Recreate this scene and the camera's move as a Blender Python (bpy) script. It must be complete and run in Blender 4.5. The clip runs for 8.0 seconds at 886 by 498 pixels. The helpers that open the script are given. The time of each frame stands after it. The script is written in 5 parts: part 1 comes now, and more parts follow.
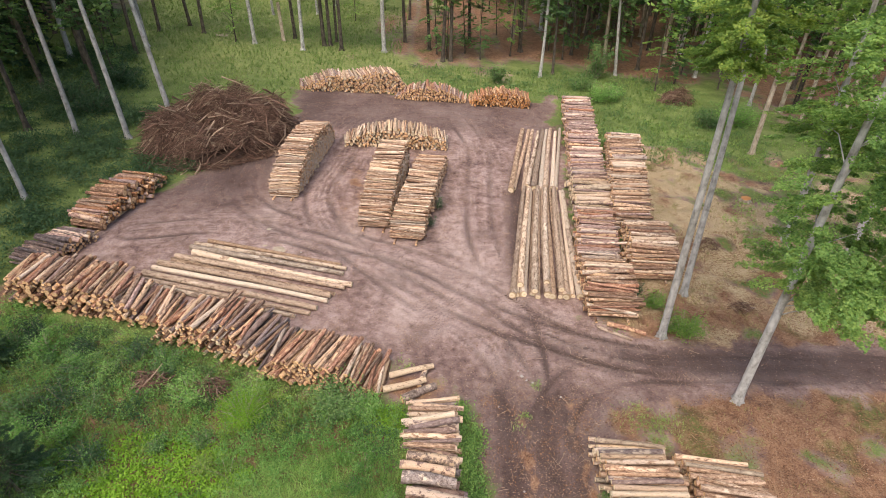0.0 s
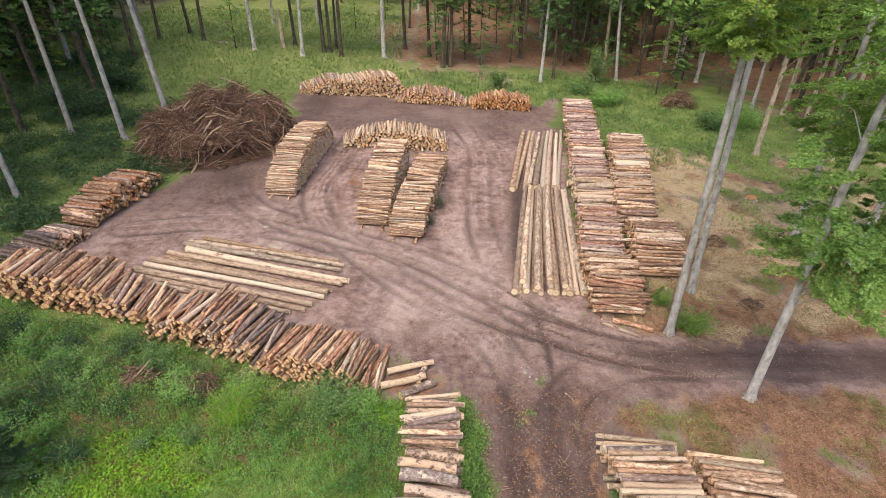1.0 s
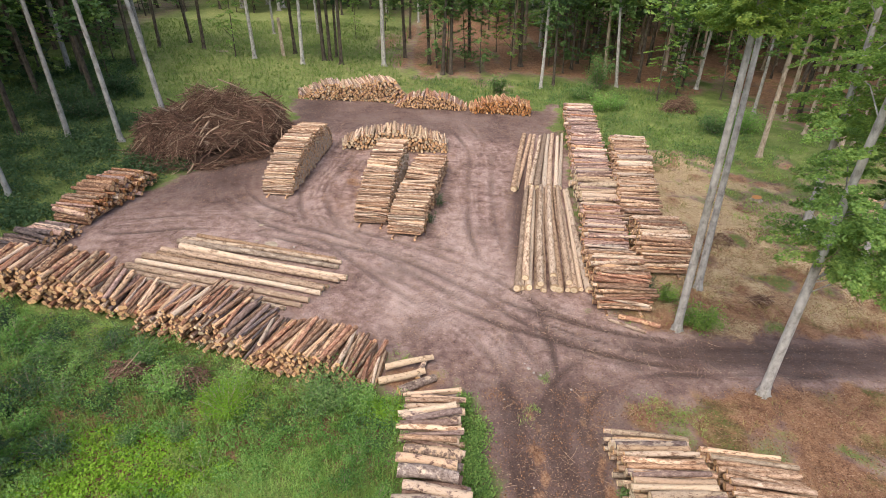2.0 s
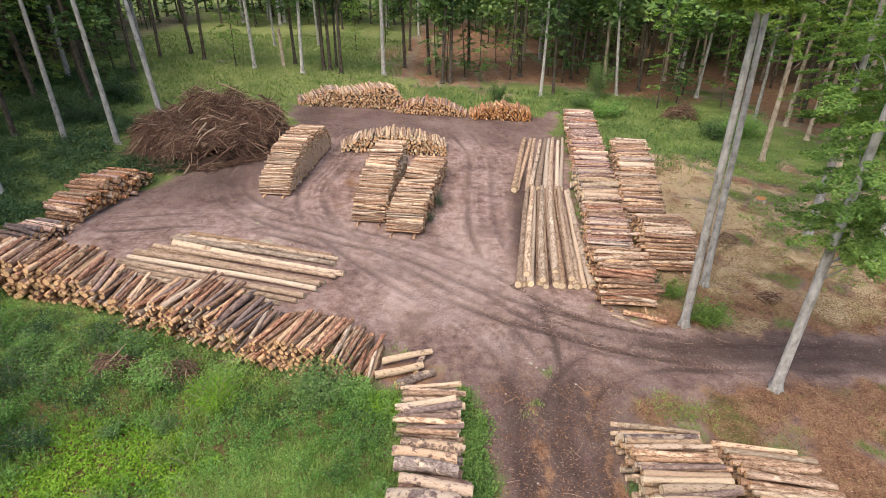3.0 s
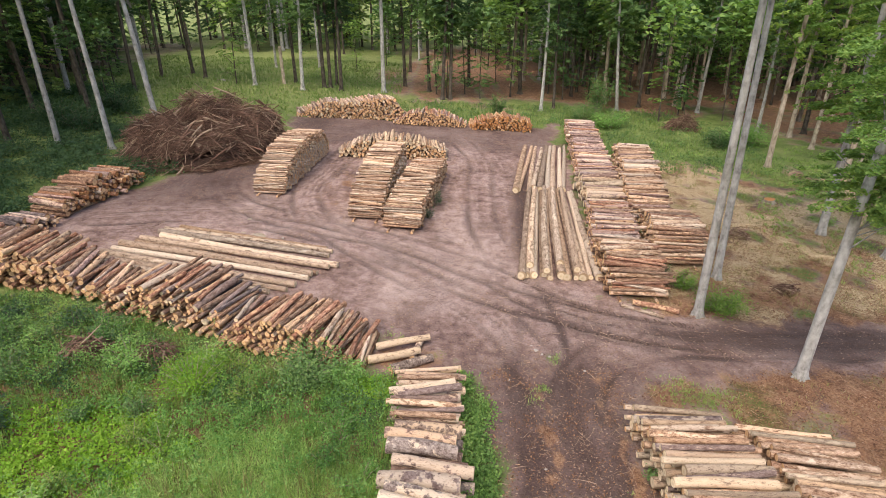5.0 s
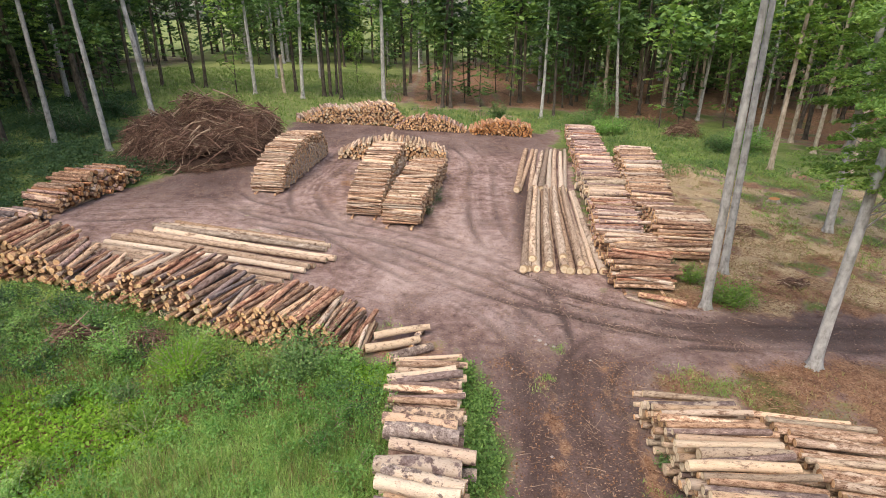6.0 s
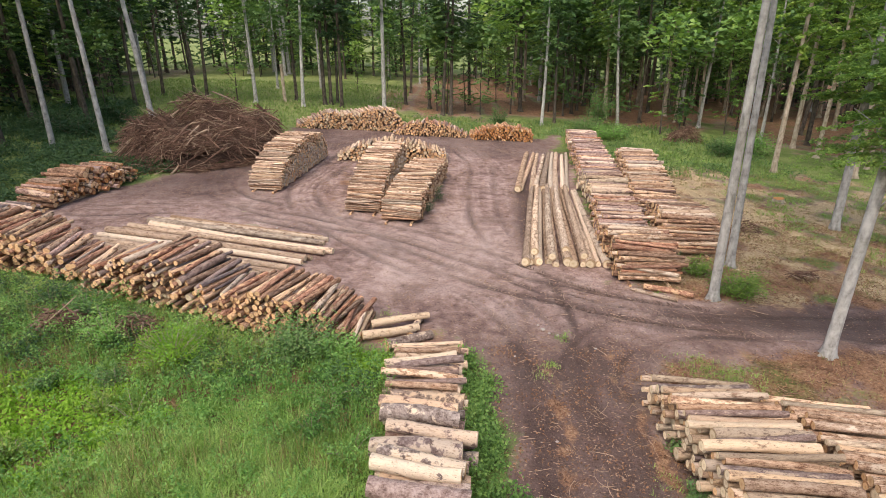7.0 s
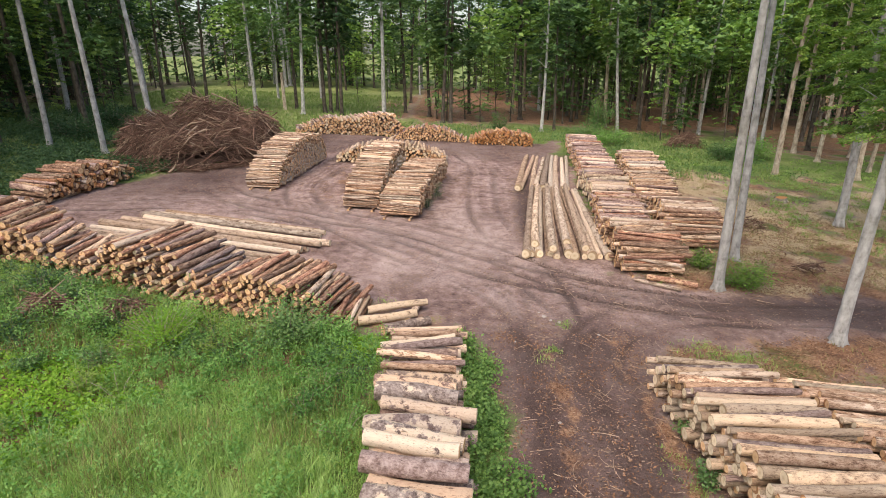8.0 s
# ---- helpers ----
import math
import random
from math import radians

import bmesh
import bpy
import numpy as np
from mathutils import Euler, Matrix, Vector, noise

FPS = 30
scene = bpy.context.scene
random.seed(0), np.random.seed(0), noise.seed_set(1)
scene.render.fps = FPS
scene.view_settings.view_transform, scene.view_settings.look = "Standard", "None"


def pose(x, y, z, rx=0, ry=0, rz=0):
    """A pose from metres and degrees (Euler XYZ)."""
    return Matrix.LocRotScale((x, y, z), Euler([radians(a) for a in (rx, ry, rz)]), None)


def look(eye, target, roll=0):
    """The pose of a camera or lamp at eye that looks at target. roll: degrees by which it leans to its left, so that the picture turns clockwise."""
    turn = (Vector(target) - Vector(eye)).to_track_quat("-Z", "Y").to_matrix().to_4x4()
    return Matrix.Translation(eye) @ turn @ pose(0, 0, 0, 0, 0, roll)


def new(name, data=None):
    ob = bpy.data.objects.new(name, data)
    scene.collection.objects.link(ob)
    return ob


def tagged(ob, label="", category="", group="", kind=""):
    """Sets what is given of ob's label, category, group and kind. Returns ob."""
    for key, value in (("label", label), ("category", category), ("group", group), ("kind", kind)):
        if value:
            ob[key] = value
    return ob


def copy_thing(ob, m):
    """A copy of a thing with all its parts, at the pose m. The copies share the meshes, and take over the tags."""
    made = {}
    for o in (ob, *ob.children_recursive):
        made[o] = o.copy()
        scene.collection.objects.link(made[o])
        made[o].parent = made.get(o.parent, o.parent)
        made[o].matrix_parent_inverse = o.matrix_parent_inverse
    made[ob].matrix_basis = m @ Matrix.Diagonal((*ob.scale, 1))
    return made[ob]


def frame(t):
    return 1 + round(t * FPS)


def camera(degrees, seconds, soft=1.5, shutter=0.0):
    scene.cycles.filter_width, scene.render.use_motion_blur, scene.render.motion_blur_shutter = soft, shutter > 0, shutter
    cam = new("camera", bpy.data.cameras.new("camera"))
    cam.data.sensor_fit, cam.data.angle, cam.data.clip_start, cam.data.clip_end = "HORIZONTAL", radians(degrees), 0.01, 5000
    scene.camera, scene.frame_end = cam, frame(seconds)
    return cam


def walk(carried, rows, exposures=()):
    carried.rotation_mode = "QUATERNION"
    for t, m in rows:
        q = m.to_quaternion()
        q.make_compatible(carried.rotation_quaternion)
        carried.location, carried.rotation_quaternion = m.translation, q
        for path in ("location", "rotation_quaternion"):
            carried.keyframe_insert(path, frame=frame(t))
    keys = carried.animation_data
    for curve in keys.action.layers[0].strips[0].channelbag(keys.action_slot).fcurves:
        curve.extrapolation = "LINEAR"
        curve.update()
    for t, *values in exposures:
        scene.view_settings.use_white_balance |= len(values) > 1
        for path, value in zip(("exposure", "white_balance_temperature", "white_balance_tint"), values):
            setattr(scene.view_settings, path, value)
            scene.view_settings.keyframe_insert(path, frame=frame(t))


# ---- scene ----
cam = camera(78.5, 8.0, soft=0.7)
METRES, EYE, TILT, LEAN, TURN = 11.2, 20.6, -34.0, 0.4, 0.0
ROWS = [
    (0.0, 0.0, 0.0, 0.0, 0.0, 0.0, -0.0),
    (0.5, 0.0023, 0.0383, -0.0461, 0.04, 0.72, 0.03),
    (1.0, 0.001, 0.0788, -0.099, 0.04, 1.51, 0.08),
    (1.5, -0.0001, 0.1175, -0.1497, 0.05, 2.33, 0.12),
    (3.0, 0.0048, 0.2334, -0.3137, 0.07, 5.21, 0.15),
    (3.5, 0.005, 0.2671, -0.3625, 0.08, 6.09, 0.17),
    (4.0, 0.0078, 0.3075, -0.412, 0.1, 7.04, 0.17),
    (4.5, 0.0128, 0.3432, -0.458, 0.15, 7.87, 0.15),
    (6.0, 0.0116, 0.4561, -0.6088, 0.17, 10.58, 0.19),
    (6.5, 0.011, 0.493, -0.6561, 0.2, 11.46, 0.19),
    (7.0, 0.0125, 0.5312, -0.7061, 0.21, 12.37, 0.15),
    (7.5, 0.0164, 0.5639, -0.7511, 0.23, 13.17, 0.14),
    (8.0, 0.0185, 0.5981, -0.8001, 0.24, 14.07, 0.14),
]
walk(cam, [(t, pose(0, 0, EYE, TILT, LEAN, TURN) @ pose(METRES * x, METRES * y, METRES * z, 90 + pitch, roll, yaw)) for t, x, y, z, yaw, pitch, roll in ROWS])

# ---------------------------------------------------------------- light
np.seterr(over="ignore")
world = bpy.data.worlds.new("world")
scene.world = world
world.use_nodes = True
wn, wl = world.node_tree.nodes, world.node_tree.links
sky = wn.new("ShaderNodeTexSky")
sky.sky_type = "NISHITA"
sky.sun_disc = False
SUN_UP, SUN_TURN = 60.0, -152.0
sky.sun_elevation, sky.sun_rotation = radians(SUN_UP), radians(SUN_TURN)
sky.dust_density, sky.air_density = 3.0, 1.0
wl.new(sky.outputs[0], wn["Background"].inputs[0])
wn["Background"].inputs[1].default_value = 0.15
sun_data = bpy.data.lights.new("sun", "SUN")
sun_data.energy, sun_data.angle, sun_data.color = 1.35, radians(60), (1.0, 0.95, 0.87)
sun = new("sun", sun_data)
sd = Vector((math.sin(radians(SUN_TURN)) * math.cos(radians(SUN_UP)), math.cos(radians(SUN_TURN)) * math.cos(radians(SUN_UP)), math.sin(radians(SUN_UP))))
sun.matrix_world = look(sd * 100, (0, 0, 0))
scene.view_settings.exposure = 0.93
scene.view_settings.use_white_balance = True
scene.view_settings.white_balance_temperature, scene.view_settings.white_balance_tint = 7100, 9


# ---------------------------------------------------------------- the lie of the land
def land(x, y):
    """Height of the ground; the yard falls gently to the east."""
    return -0.127 - 0.055 * 60 * np.tanh(x / 60) + 0.0105 * 100 * np.tanh(y / 100)


def inside(poly, x, y):
    """Signed distance to a polygon, positive inside."""
    p = np.array(poly, float)
    q = np.roll(p, -1, 0)
    best = np.full(x.shape, 1e9)
    odd = np.zeros(x.shape, bool)
    for (ax, ay), (bx, by) in zip(p, q):
        dx, dy = bx - ax, by - ay
        s = np.clip(((x - ax) * dx + (y - ay) * dy) / (dx * dx + dy * dy), 0, 1)
        best = np.minimum(best, np.hypot(x - ax - s * dx, y - ay - s * dy))
        if ay != by:
            odd ^= ((ay > y) != (by > y)) & (x < (bx - ax) * (y - ay) / (by - ay) + ax)
    return np.where(odd, best, -best)


def along(line, x, y):
    """Distance to a polyline, and its side as a sign."""
    best, side = np.full(x.shape, 1e9), np.ones(x.shape)
    for (ax, ay), (bx, by) in zip(line, line[1:]):
        dx, dy = bx - ax, by - ay
        s = np.clip(((x - ax) * dx + (y - ay) * dy) / (dx * dx + dy * dy), 0, 1)
        d = np.hypot(x - ax - s * dx, y - ay - s * dy)
        near = d < best
        best = np.where(near, d, best)
        side = np.where(near, np.sign((x - ax) * dy - (y - ay) * dx), side)
    return best, side


def smooth(line, rounds=2):
    for _ in range(rounds):
        out = [line[0]]
        for a, b in zip(line, line[1:]):
            out += [(a[0] * .75 + b[0] * .25, a[1] * .75 + b[1] * .25), (a[0] * .25 + b[0] * .75, a[1] * .25 + b[1] * .75)]
        line = out + [line[-1]]
    return line


def wave(x, y, scale, seed):
    """Cheap smooth noise, about -1 to 1, over arrays."""
    g = np.random.RandomState(seed)
    out = np.zeros_like(x, dtype=float)
    for k in range(7):
        a, ph = g.uniform(0, 6.283), g.uniform(0, 6.283)
        f = g.uniform(0.6, 1.7) / scale
        out += np.sin((x * math.cos(a) + y * math.sin(a)) * f * 6.283 + ph + 1.3 * np.sin((x * math.sin(a) - y * math.cos(a)) * f * 4 + ph * 2))
    return out / 3.5


YARD = [(-27, 28.5), (-25, 31), (-21.4, 36.3), (-19.6, 40.8), (-15.2, 48.7), (-17.2, 61.5), (-11, 62.0), (-5, 61.3), (3, 60.4), (10.8, 60.2), (11.6, 62), (12.6, 62), (12.0, 55), (10.6, 44), (9, 33), (8.0, 24),
        (11.5, 22.0), (22, 22.0), (40, 22.4), (90, 30), (90, 26), (40, 18.8), (20, 18.7), (13, 18.4), (8.5, 16.5), (6.6, 14), (6.2, 8), (6, -20), (1.4, -20),
        (1.6, 8), (1.7, 12.2), (1.3, 15.5), (0.6, 18.0), (-2.8, 19.6), (-8, 22.0), (-15, 23.5), (-22, 26.5)]
RUTS = [smooth(l) for l in (
    [(60, 23), (30, 20.6), (20, 20.5), (13, 20.3), (8.5, 21), (5.2, 22.6), (2.6, 25.6), (-1.5, 28.6), (-6, 30.6), (-11, 32.5), (-15, 35.5), (-16.5, 40), (-15.5, 46), (-12, 53)],
    [(3.6, -10), (3.8, 14), (4.2, 18.5), (4.4, 22), (3.6, 26), (2.6, 31), (2.6, 38), (3.4, 46), (1.5, 54)],
    [(3.6, -10), (4.2, 14), (5.4, 18), (8.5, 20), (14, 20.2), (22, 20.4)],
    [(4.2, 17), (2.4, 22), (-1.5, 25), (-5, 28.6), (-9, 33), (-10, 38), (-9, 44), (-8, 52), (-3, 55.5), (4, 54.5)],
    [(-21, 31), (-15, 32.6), (-9, 31), (-3, 27.4), (3, 23.2), (8, 21.2)])]

PUDDLES = [(-10.9, 29.6, 0.5), (-8.8, 28.3, 0.3), (-11.9, 29.9, 0.22), (-32.2, 84.4, 1.4), (-12.2, 31.9, 0.2)]

# ---------------------------------------------------------------- materials


def shader(name, rough=0.9, spec=0.2):
    """A node material and a small helper that adds and links nodes."""
    m = bpy.data.materials.new(name)
    m.use_nodes = True
    nt = m.node_tree
    b = nt.nodes["Principled BSDF"]
    b.inputs["Roughness"].default_value = rough
    b.inputs["Specular IOR Level"].default_value = spec

    def node(kind, **ins):
        n = nt.nodes.new("ShaderNode" + kind)
        for k, v in ins.items():
            key = int(k[1:]) if k[0] == "i" and k[1:].isdigit() else k.replace("_", " ")
            if hasattr(v, "is_output"):
                nt.links.new(v, n.inputs[key])
            else:
                n.inputs[key].default_value = v
        return n
    return m, nt, b, node


def ramp(nt, fac, stops):
    n = nt.nodes.new("ShaderNodeValToRGB")
    el = n.color_ramp.elements
    while len(el) < len(stops):
        el.new(0.5)
    for e, (p, c) in zip(el, stops):
        e.position, e.color = p, (*c, 1)
    nt.links.new(fac, n.inputs[0])
    return n.outputs[0]


def mix(nt, fac, a, b, blend="MIX"):
    n = nt.nodes.new("ShaderNodeMix")
    n.data_type, n.blend_type = "RGBA", blend
    for sock, v in ((n.inputs[0], fac), (n.inputs[6], a), (n.inputs[7], b)):
        if hasattr(v, "is_output"):
            nt.links.new(v, sock)
        elif isinstance(v, (int, float)):
            sock.default_value = v
        else:
            sock.default_value = (*v, 1)
    return n.outputs[2]


def calc(nt, op, a, b=0.0, clamp=False):
    n = nt.nodes.new("ShaderNodeMath")
    n.operation, n.use_clamp = op, clamp
    for sock, v in ((n.inputs[0], a), (n.inputs[1], b)):
        if hasattr(v, "is_output"):
            nt.links.new(v, sock)
        else:
            sock.default_value = v
    return n.outputs[0]


def bumped(nt, b, height, strength=0.5, distance=0.02):
    n = nt.nodes.new("ShaderNodeBump")
    n.inputs["Strength"].default_value, n.inputs["Distance"].default_value = strength, distance
    nt.links.new(height, n.inputs["Height"])
    nt.links.new(n.outputs[0], b.inputs["Normal"])


def bark_material(name, dark, mid, light, peel, peel_amount, long=1.0):
    """Bark of a felled log: scaly patches, peeled stretches of bare wood, cracks, knots and scars."""
    m, nt, b, node = shader(name, 0.9, 0.12)
    co = node("TexCoord").outputs["Object"]
    info = node("ObjectInfo").outputs["Random"]
    shift = node("VectorMath", i0=co)
    off = node("CombineXYZ", X=calc(nt, "MULTIPLY", info, 37.0), Y=calc(nt, "MULTIPLY", info, 91.0), Z=calc(nt, "MULTIPLY", info, 53.0))
    nt.links.new(off.outputs[0], shift.inputs[1])

    def grain(sx, sr, detail, rough):
        return node("TexNoise", Vector=node("Mapping", Vector=shift.outputs[0], Scale=(sx * long, sr, sr)).outputs[0], Scale=1.0, Detail=detail, Roughness=rough).outputs[0]
    patch = grain(11.0, 1.15, 7.0, 0.68)
    blotch = grain(4.2, 0.5, 6.0, 0.62)
    fine = grain(44.0, 4.6, 4.0, 0.75)
    crack = grain(15.0, 5.0, 5.0, 0.7)
    col = ramp(nt, calc(nt, "ADD", calc(nt, "MULTIPLY", patch, 0.75), calc(nt, "MULTIPLY", fine, 0.25)), [(0.37, dark), (0.475, mid), (0.60, light)])
    bare = calc(nt, "ADD", blotch, calc(nt, "MULTIPLY", calc(nt, "SUBTRACT", info, 0.5), 0.5))
    lim = 0.76 - peel_amount * 0.5
    edge = calc(nt, "MULTIPLY", calc(nt, "SUBTRACT", calc(nt, "ADD", bare, calc(nt, "MULTIPLY", calc(nt, "SUBTRACT", patch, 0.5), 0.7)), lim), 16.0, True)
    pcol = ramp(nt, calc(nt, "ADD", calc(nt, "MULTIPLY", crack, 0.6), calc(nt, "MULTIPLY", patch, 0.4)), [(0.36, tuple(v * w for v, w in zip(peel, (0.60, 0.48, 0.40)))), (0.46, peel), (0.62, tuple(min(0.9, v * 1.16) for v in peel))])
    col = mix(nt, edge, col, pcol)
    tone = calc(nt, "ADD", calc(nt, "MULTIPLY", node("TexWhiteNoise", Vector=off.outputs[0]).outputs["Value"], 0.52), 0.74)
    warm = calc(nt, "MULTIPLY", calc(nt, "SUBTRACT", calc(nt, "FRACT", calc(nt, "MULTIPLY", info, 17.3)), 0.5), 0.14)
    col = mix(nt, 1.0, col, node("CombineColor", i0=calc(nt, "ADD", tone, warm), i1=tone, i2=calc(nt, "SUBTRACT", tone, warm)).outputs[0], "MULTIPLY")
    spots = node("TexVoronoi", Vector=node("Mapping", Vector=shift.outputs[0], Scale=(5.5 * long, 1.5, 1.5)).outputs[0], Scale=1.0)
    knot = calc(nt, "MULTIPLY", calc(nt, "SUBTRACT", 0.17, spots.outputs["Distance"]), 14.0, True)
    col = mix(nt, calc(nt, "MULTIPLY", knot, 0.65), col, tuple(v * 0.6 for v in dark))
    col = mix(nt, calc(nt, "MULTIPLY", calc(nt, "SUBTRACT", crack, 0.585), 9.0, True), col, tuple(v * 0.55 for v in dark))
    nt.links.new(col, b.inputs["Base Color"])
    bumped(nt, b, calc(nt, "ADD", calc(nt, "MULTIPLY", fine, 0.5), calc(nt, "SUBTRACT", patch, calc(nt, "MULTIPLY", edge, 0.3))), 0.9, 0.05)
    return m


def cut_material(name, heart, sap, rim):
    """Sawn end grain: rings about the pith, saw marks, a dark rim, some greyed ends."""
    m, nt, b, node = shader(name, 0.85, 0.2)
    co = node("TexCoord").outputs["Object"]
    info = node("ObjectInfo").outputs["Random"]
    flat = node("Mapping", Vector=co, Scale=(0.0, 1.0, 1.0))
    wob = node("TexNoise", Vector=flat.outputs[0], Scale=2.0, Detail=3.0)
    ln = nt.nodes.new("ShaderNodeVectorMath")
    ln.operation = "LENGTH"
    nt.links.new(flat.outputs[0], ln.inputs[0])
    rad = calc(nt, "ADD", ln.outputs["Value"], calc(nt, "MULTIPLY", calc(nt, "SUBTRACT", wob.outputs[0], 0.5), 0.35))
    col = ramp(nt, rad, [(0.0, heart), (0.45, sap), (0.82, sap), (0.97, rim)])
    rings = calc(nt, "SINE", calc(nt, "MULTIPLY", rad, 55.0))
    col = mix(nt, calc(nt, "MULTIPLY", calc(nt, "ADD", rings, 1.0), 0.12), col, tuple(v * 0.55 for v in heart))
    tone = calc(nt, "ADD", calc(nt, "MULTIPLY", info, 0.4), 0.8)
    col = mix(nt, 1.0, col, node("CombineColor", i0=tone, i1=tone, i2=tone).outputs[0], "MULTIPLY")
    stain = node("TexNoise", Vector=node("Mapping", Vector=co, Scale=(3, 1.3, 1.3)).outputs[0], Scale=1.4, Detail=5.0)
    col = mix(nt, calc(nt, "MULTIPLY", calc(nt, "SUBTRACT", stain.outputs[0], 0.56), 1.2, True), col, (0.17, 0.12, 0.085))
    nt.links.new(col, b.inputs["Base Color"])
    bumped(nt, b, stain.outputs[0], 0.4, 0.01)
    return m


CUT = cut_material("cut wood pale", (0.60, 0.335, 0.175), (0.75, 0.49, 0.28), (0.36, 0.18, 0.09))
CUT_ORANGE = cut_material("cut wood orange", (0.42, 0.17, 0.06), (0.55, 0.27, 0.11), (0.20, 0.09, 0.04))
CUT_CREAM = cut_material("cut wood cream", (0.62, 0.46, 0.30), (0.78, 0.63, 0.445), (0.44, 0.30, 0.19))
CUT_INNER = {CUT: ((0.47, 0.25, 0.125), (0.80, 0.53, 0.30)), CUT_ORANGE: ((0.30, 0.12, 0.045), (0.58, 0.29, 0.12)), CUT_CREAM: ((0.50, 0.36, 0.22), (0.82, 0.66, 0.44))}
BARKS = {
    "tan": (bark_material("bark tan", (0.130, 0.067, 0.043), (0.370, 0.231, 0.157), (0.538, 0.375, 0.273), (0.620, 0.464, 0.354), 0.42), CUT),
    "brown": (bark_material("bark brown", (0.075, 0.041, 0.030), (0.247, 0.143, 0.098), (0.414, 0.267, 0.190), (0.560, 0.371, 0.244), 0.34), CUT),
    "rust": (bark_material("bark rust", (0.100, 0.046, 0.034), (0.338, 0.161, 0.106), (0.525, 0.309, 0.214), (0.580, 0.371, 0.232), 0.32), CUT),
    "mauve": (bark_material("bark mauve", (0.100, 0.056, 0.048), (0.322, 0.207, 0.178), (0.483, 0.333, 0.287), (0.600, 0.450, 0.360), 0.36), CUT),
    "grey": (bark_material("bark grey", (0.11, 0.075, 0.065), (0.26, 0.195, 0.17), (0.42, 0.335, 0.295), (0.60, 0.46, 0.345), 0.5), CUT),
    "pale": (bark_material("bark pale", (0.17, 0.105, 0.075), (0.43, 0.305, 0.215), (0.49, 0.355, 0.25), (0.55, 0.405, 0.285), 0.42), CUT_CREAM),
    "orange": (bark_material("bark orange", (0.130, 0.057, 0.037), (0.330, 0.154, 0.085), (0.500, 0.288, 0.183), (0.600, 0.371, 0.220), 0.35), CUT_ORANGE),
    "stem": (bark_material("peeled stem", (0.17, 0.115, 0.08), (0.40, 0.28, 0.205), (0.50, 0.37, 0.28), (0.58, 0.44, 0.335), 0.52, 3.2), CUT_CREAM),
    "rough_stem": (bark_material("barked stem", (0.12, 0.075, 0.05), (0.29, 0.195, 0.14), (0.40, 0.285, 0.21), (0.52, 0.385, 0.285), 0.34, 3.2), CUT_CREAM),
    "pink": (bark_material("bark pinkish", (0.13, 0.08, 0.068), (0.24, 0.165, 0.145), (0.36, 0.265, 0.235), (0.53, 0.39, 0.295), 0.50), CUT_CREAM),
    "dark": (bark_material("bark dark", (0.05, 0.036, 0.034), (0.13, 0.095, 0.09), (0.25, 0.19, 0.175), (0.40, 0.29, 0.22), 0.18), CUT),
}


def trunk_material(name, dark, mid, light):
    m, nt, b, node = shader(name, 0.85, 0.2)
    co = node("TexCoord").outputs["Object"]
    info = node("ObjectInfo").outputs["Random"]
    st = node("Mapping", Vector=co, Scale=(2.5, 2.5, 1.1))
    a = node("TexNoise", Vector=st.outputs[0], Scale=1.6, Detail=7.0, Roughness=0.6)
    ring = node("TexNoise", Vector=node("Mapping", Vector=co, Scale=(1.2, 1.2, 5.0)).outputs[0], Scale=1.5, Detail=4.0)
    moss = node("TexNoise", Vector=co, Scale=0.5, Detail=4.0)
    col = ramp(nt, calc(nt, "ADD", calc(nt, "MULTIPLY", a.outputs[0], 0.85), calc(nt, "MULTIPLY", ring.outputs[0], 0.15)), [(0.34, dark), (0.47, mid), (0.64, light)])
    col = mix(nt, calc(nt, "MULTIPLY", calc(nt, "SUBTRACT", moss.outputs[0], 0.52), 2.2, True), col, (0.10, 0.105, 0.05))
    tone = calc(nt, "ADD", calc(nt, "MULTIPLY", info, 0.4), 0.8)
    col = mix(nt, 1.0, col, node("CombineColor", i0=tone, i1=tone, i2=tone).outputs[0], "MULTIPLY")
    nt.links.new(col, b.inputs["Base Color"])
    bumped(nt, b, a.outputs[0], 0.6, 0.03)
    return m


BEECH = trunk_material("beech bark", (0.17, 0.16, 0.152), (0.335, 0.32, 0.305), (0.49, 0.47, 0.45))
DARKBARK = trunk_material("dark bark", (0.035, 0.028, 0.022), (0.085, 0.068, 0.055), (0.15, 0.125, 0.10))
TANBARK = trunk_material("tan bark", (0.16, 0.12, 0.09), (0.33, 0.265, 0.205), (0.47, 0.395, 0.32))


def leaf_material(name, stops, through_light=0.35, rough=0.55):
    """Leaves that vary one by one, and let some light through."""
    m, nt, b, node = shader(name, rough, 0.25)
    isl = node("NewGeometry").outputs["Random Per Island"]
    info = node("ObjectInfo").outputs["Random"]
    big = node("TexNoise", Vector=node("NewGeometry").outputs["Position"], Scale=0.35, Detail=3.0)
    f = calc(nt, "ADD", calc(nt, "MULTIPLY", isl, 0.42), calc(nt, "ADD", calc(nt, "MULTIPLY", big.outputs[0], 0.83), calc(nt, "MULTIPLY", calc(nt, "SUBTRACT", info, 0.5), 0.3)))
    col = ramp(nt, calc(nt, "SUBTRACT", f, 0.12), stops)
    nt.links.new(col, b.inputs["Base Color"])
    tr = node("BsdfTranslucent", Color=mix(nt, 1.0, col, (1.12, 1.2, 0.65), "MULTIPLY"))
    ms = node("MixShader", i0=through_light)
    nt.links.new(b.outputs[0], ms.inputs[1])
    nt.links.new(tr.outputs[0], ms.inputs[2])
    nt.links.new(ms.outputs[0], nt.nodes["Material Output"].inputs["Surface"])
    return m


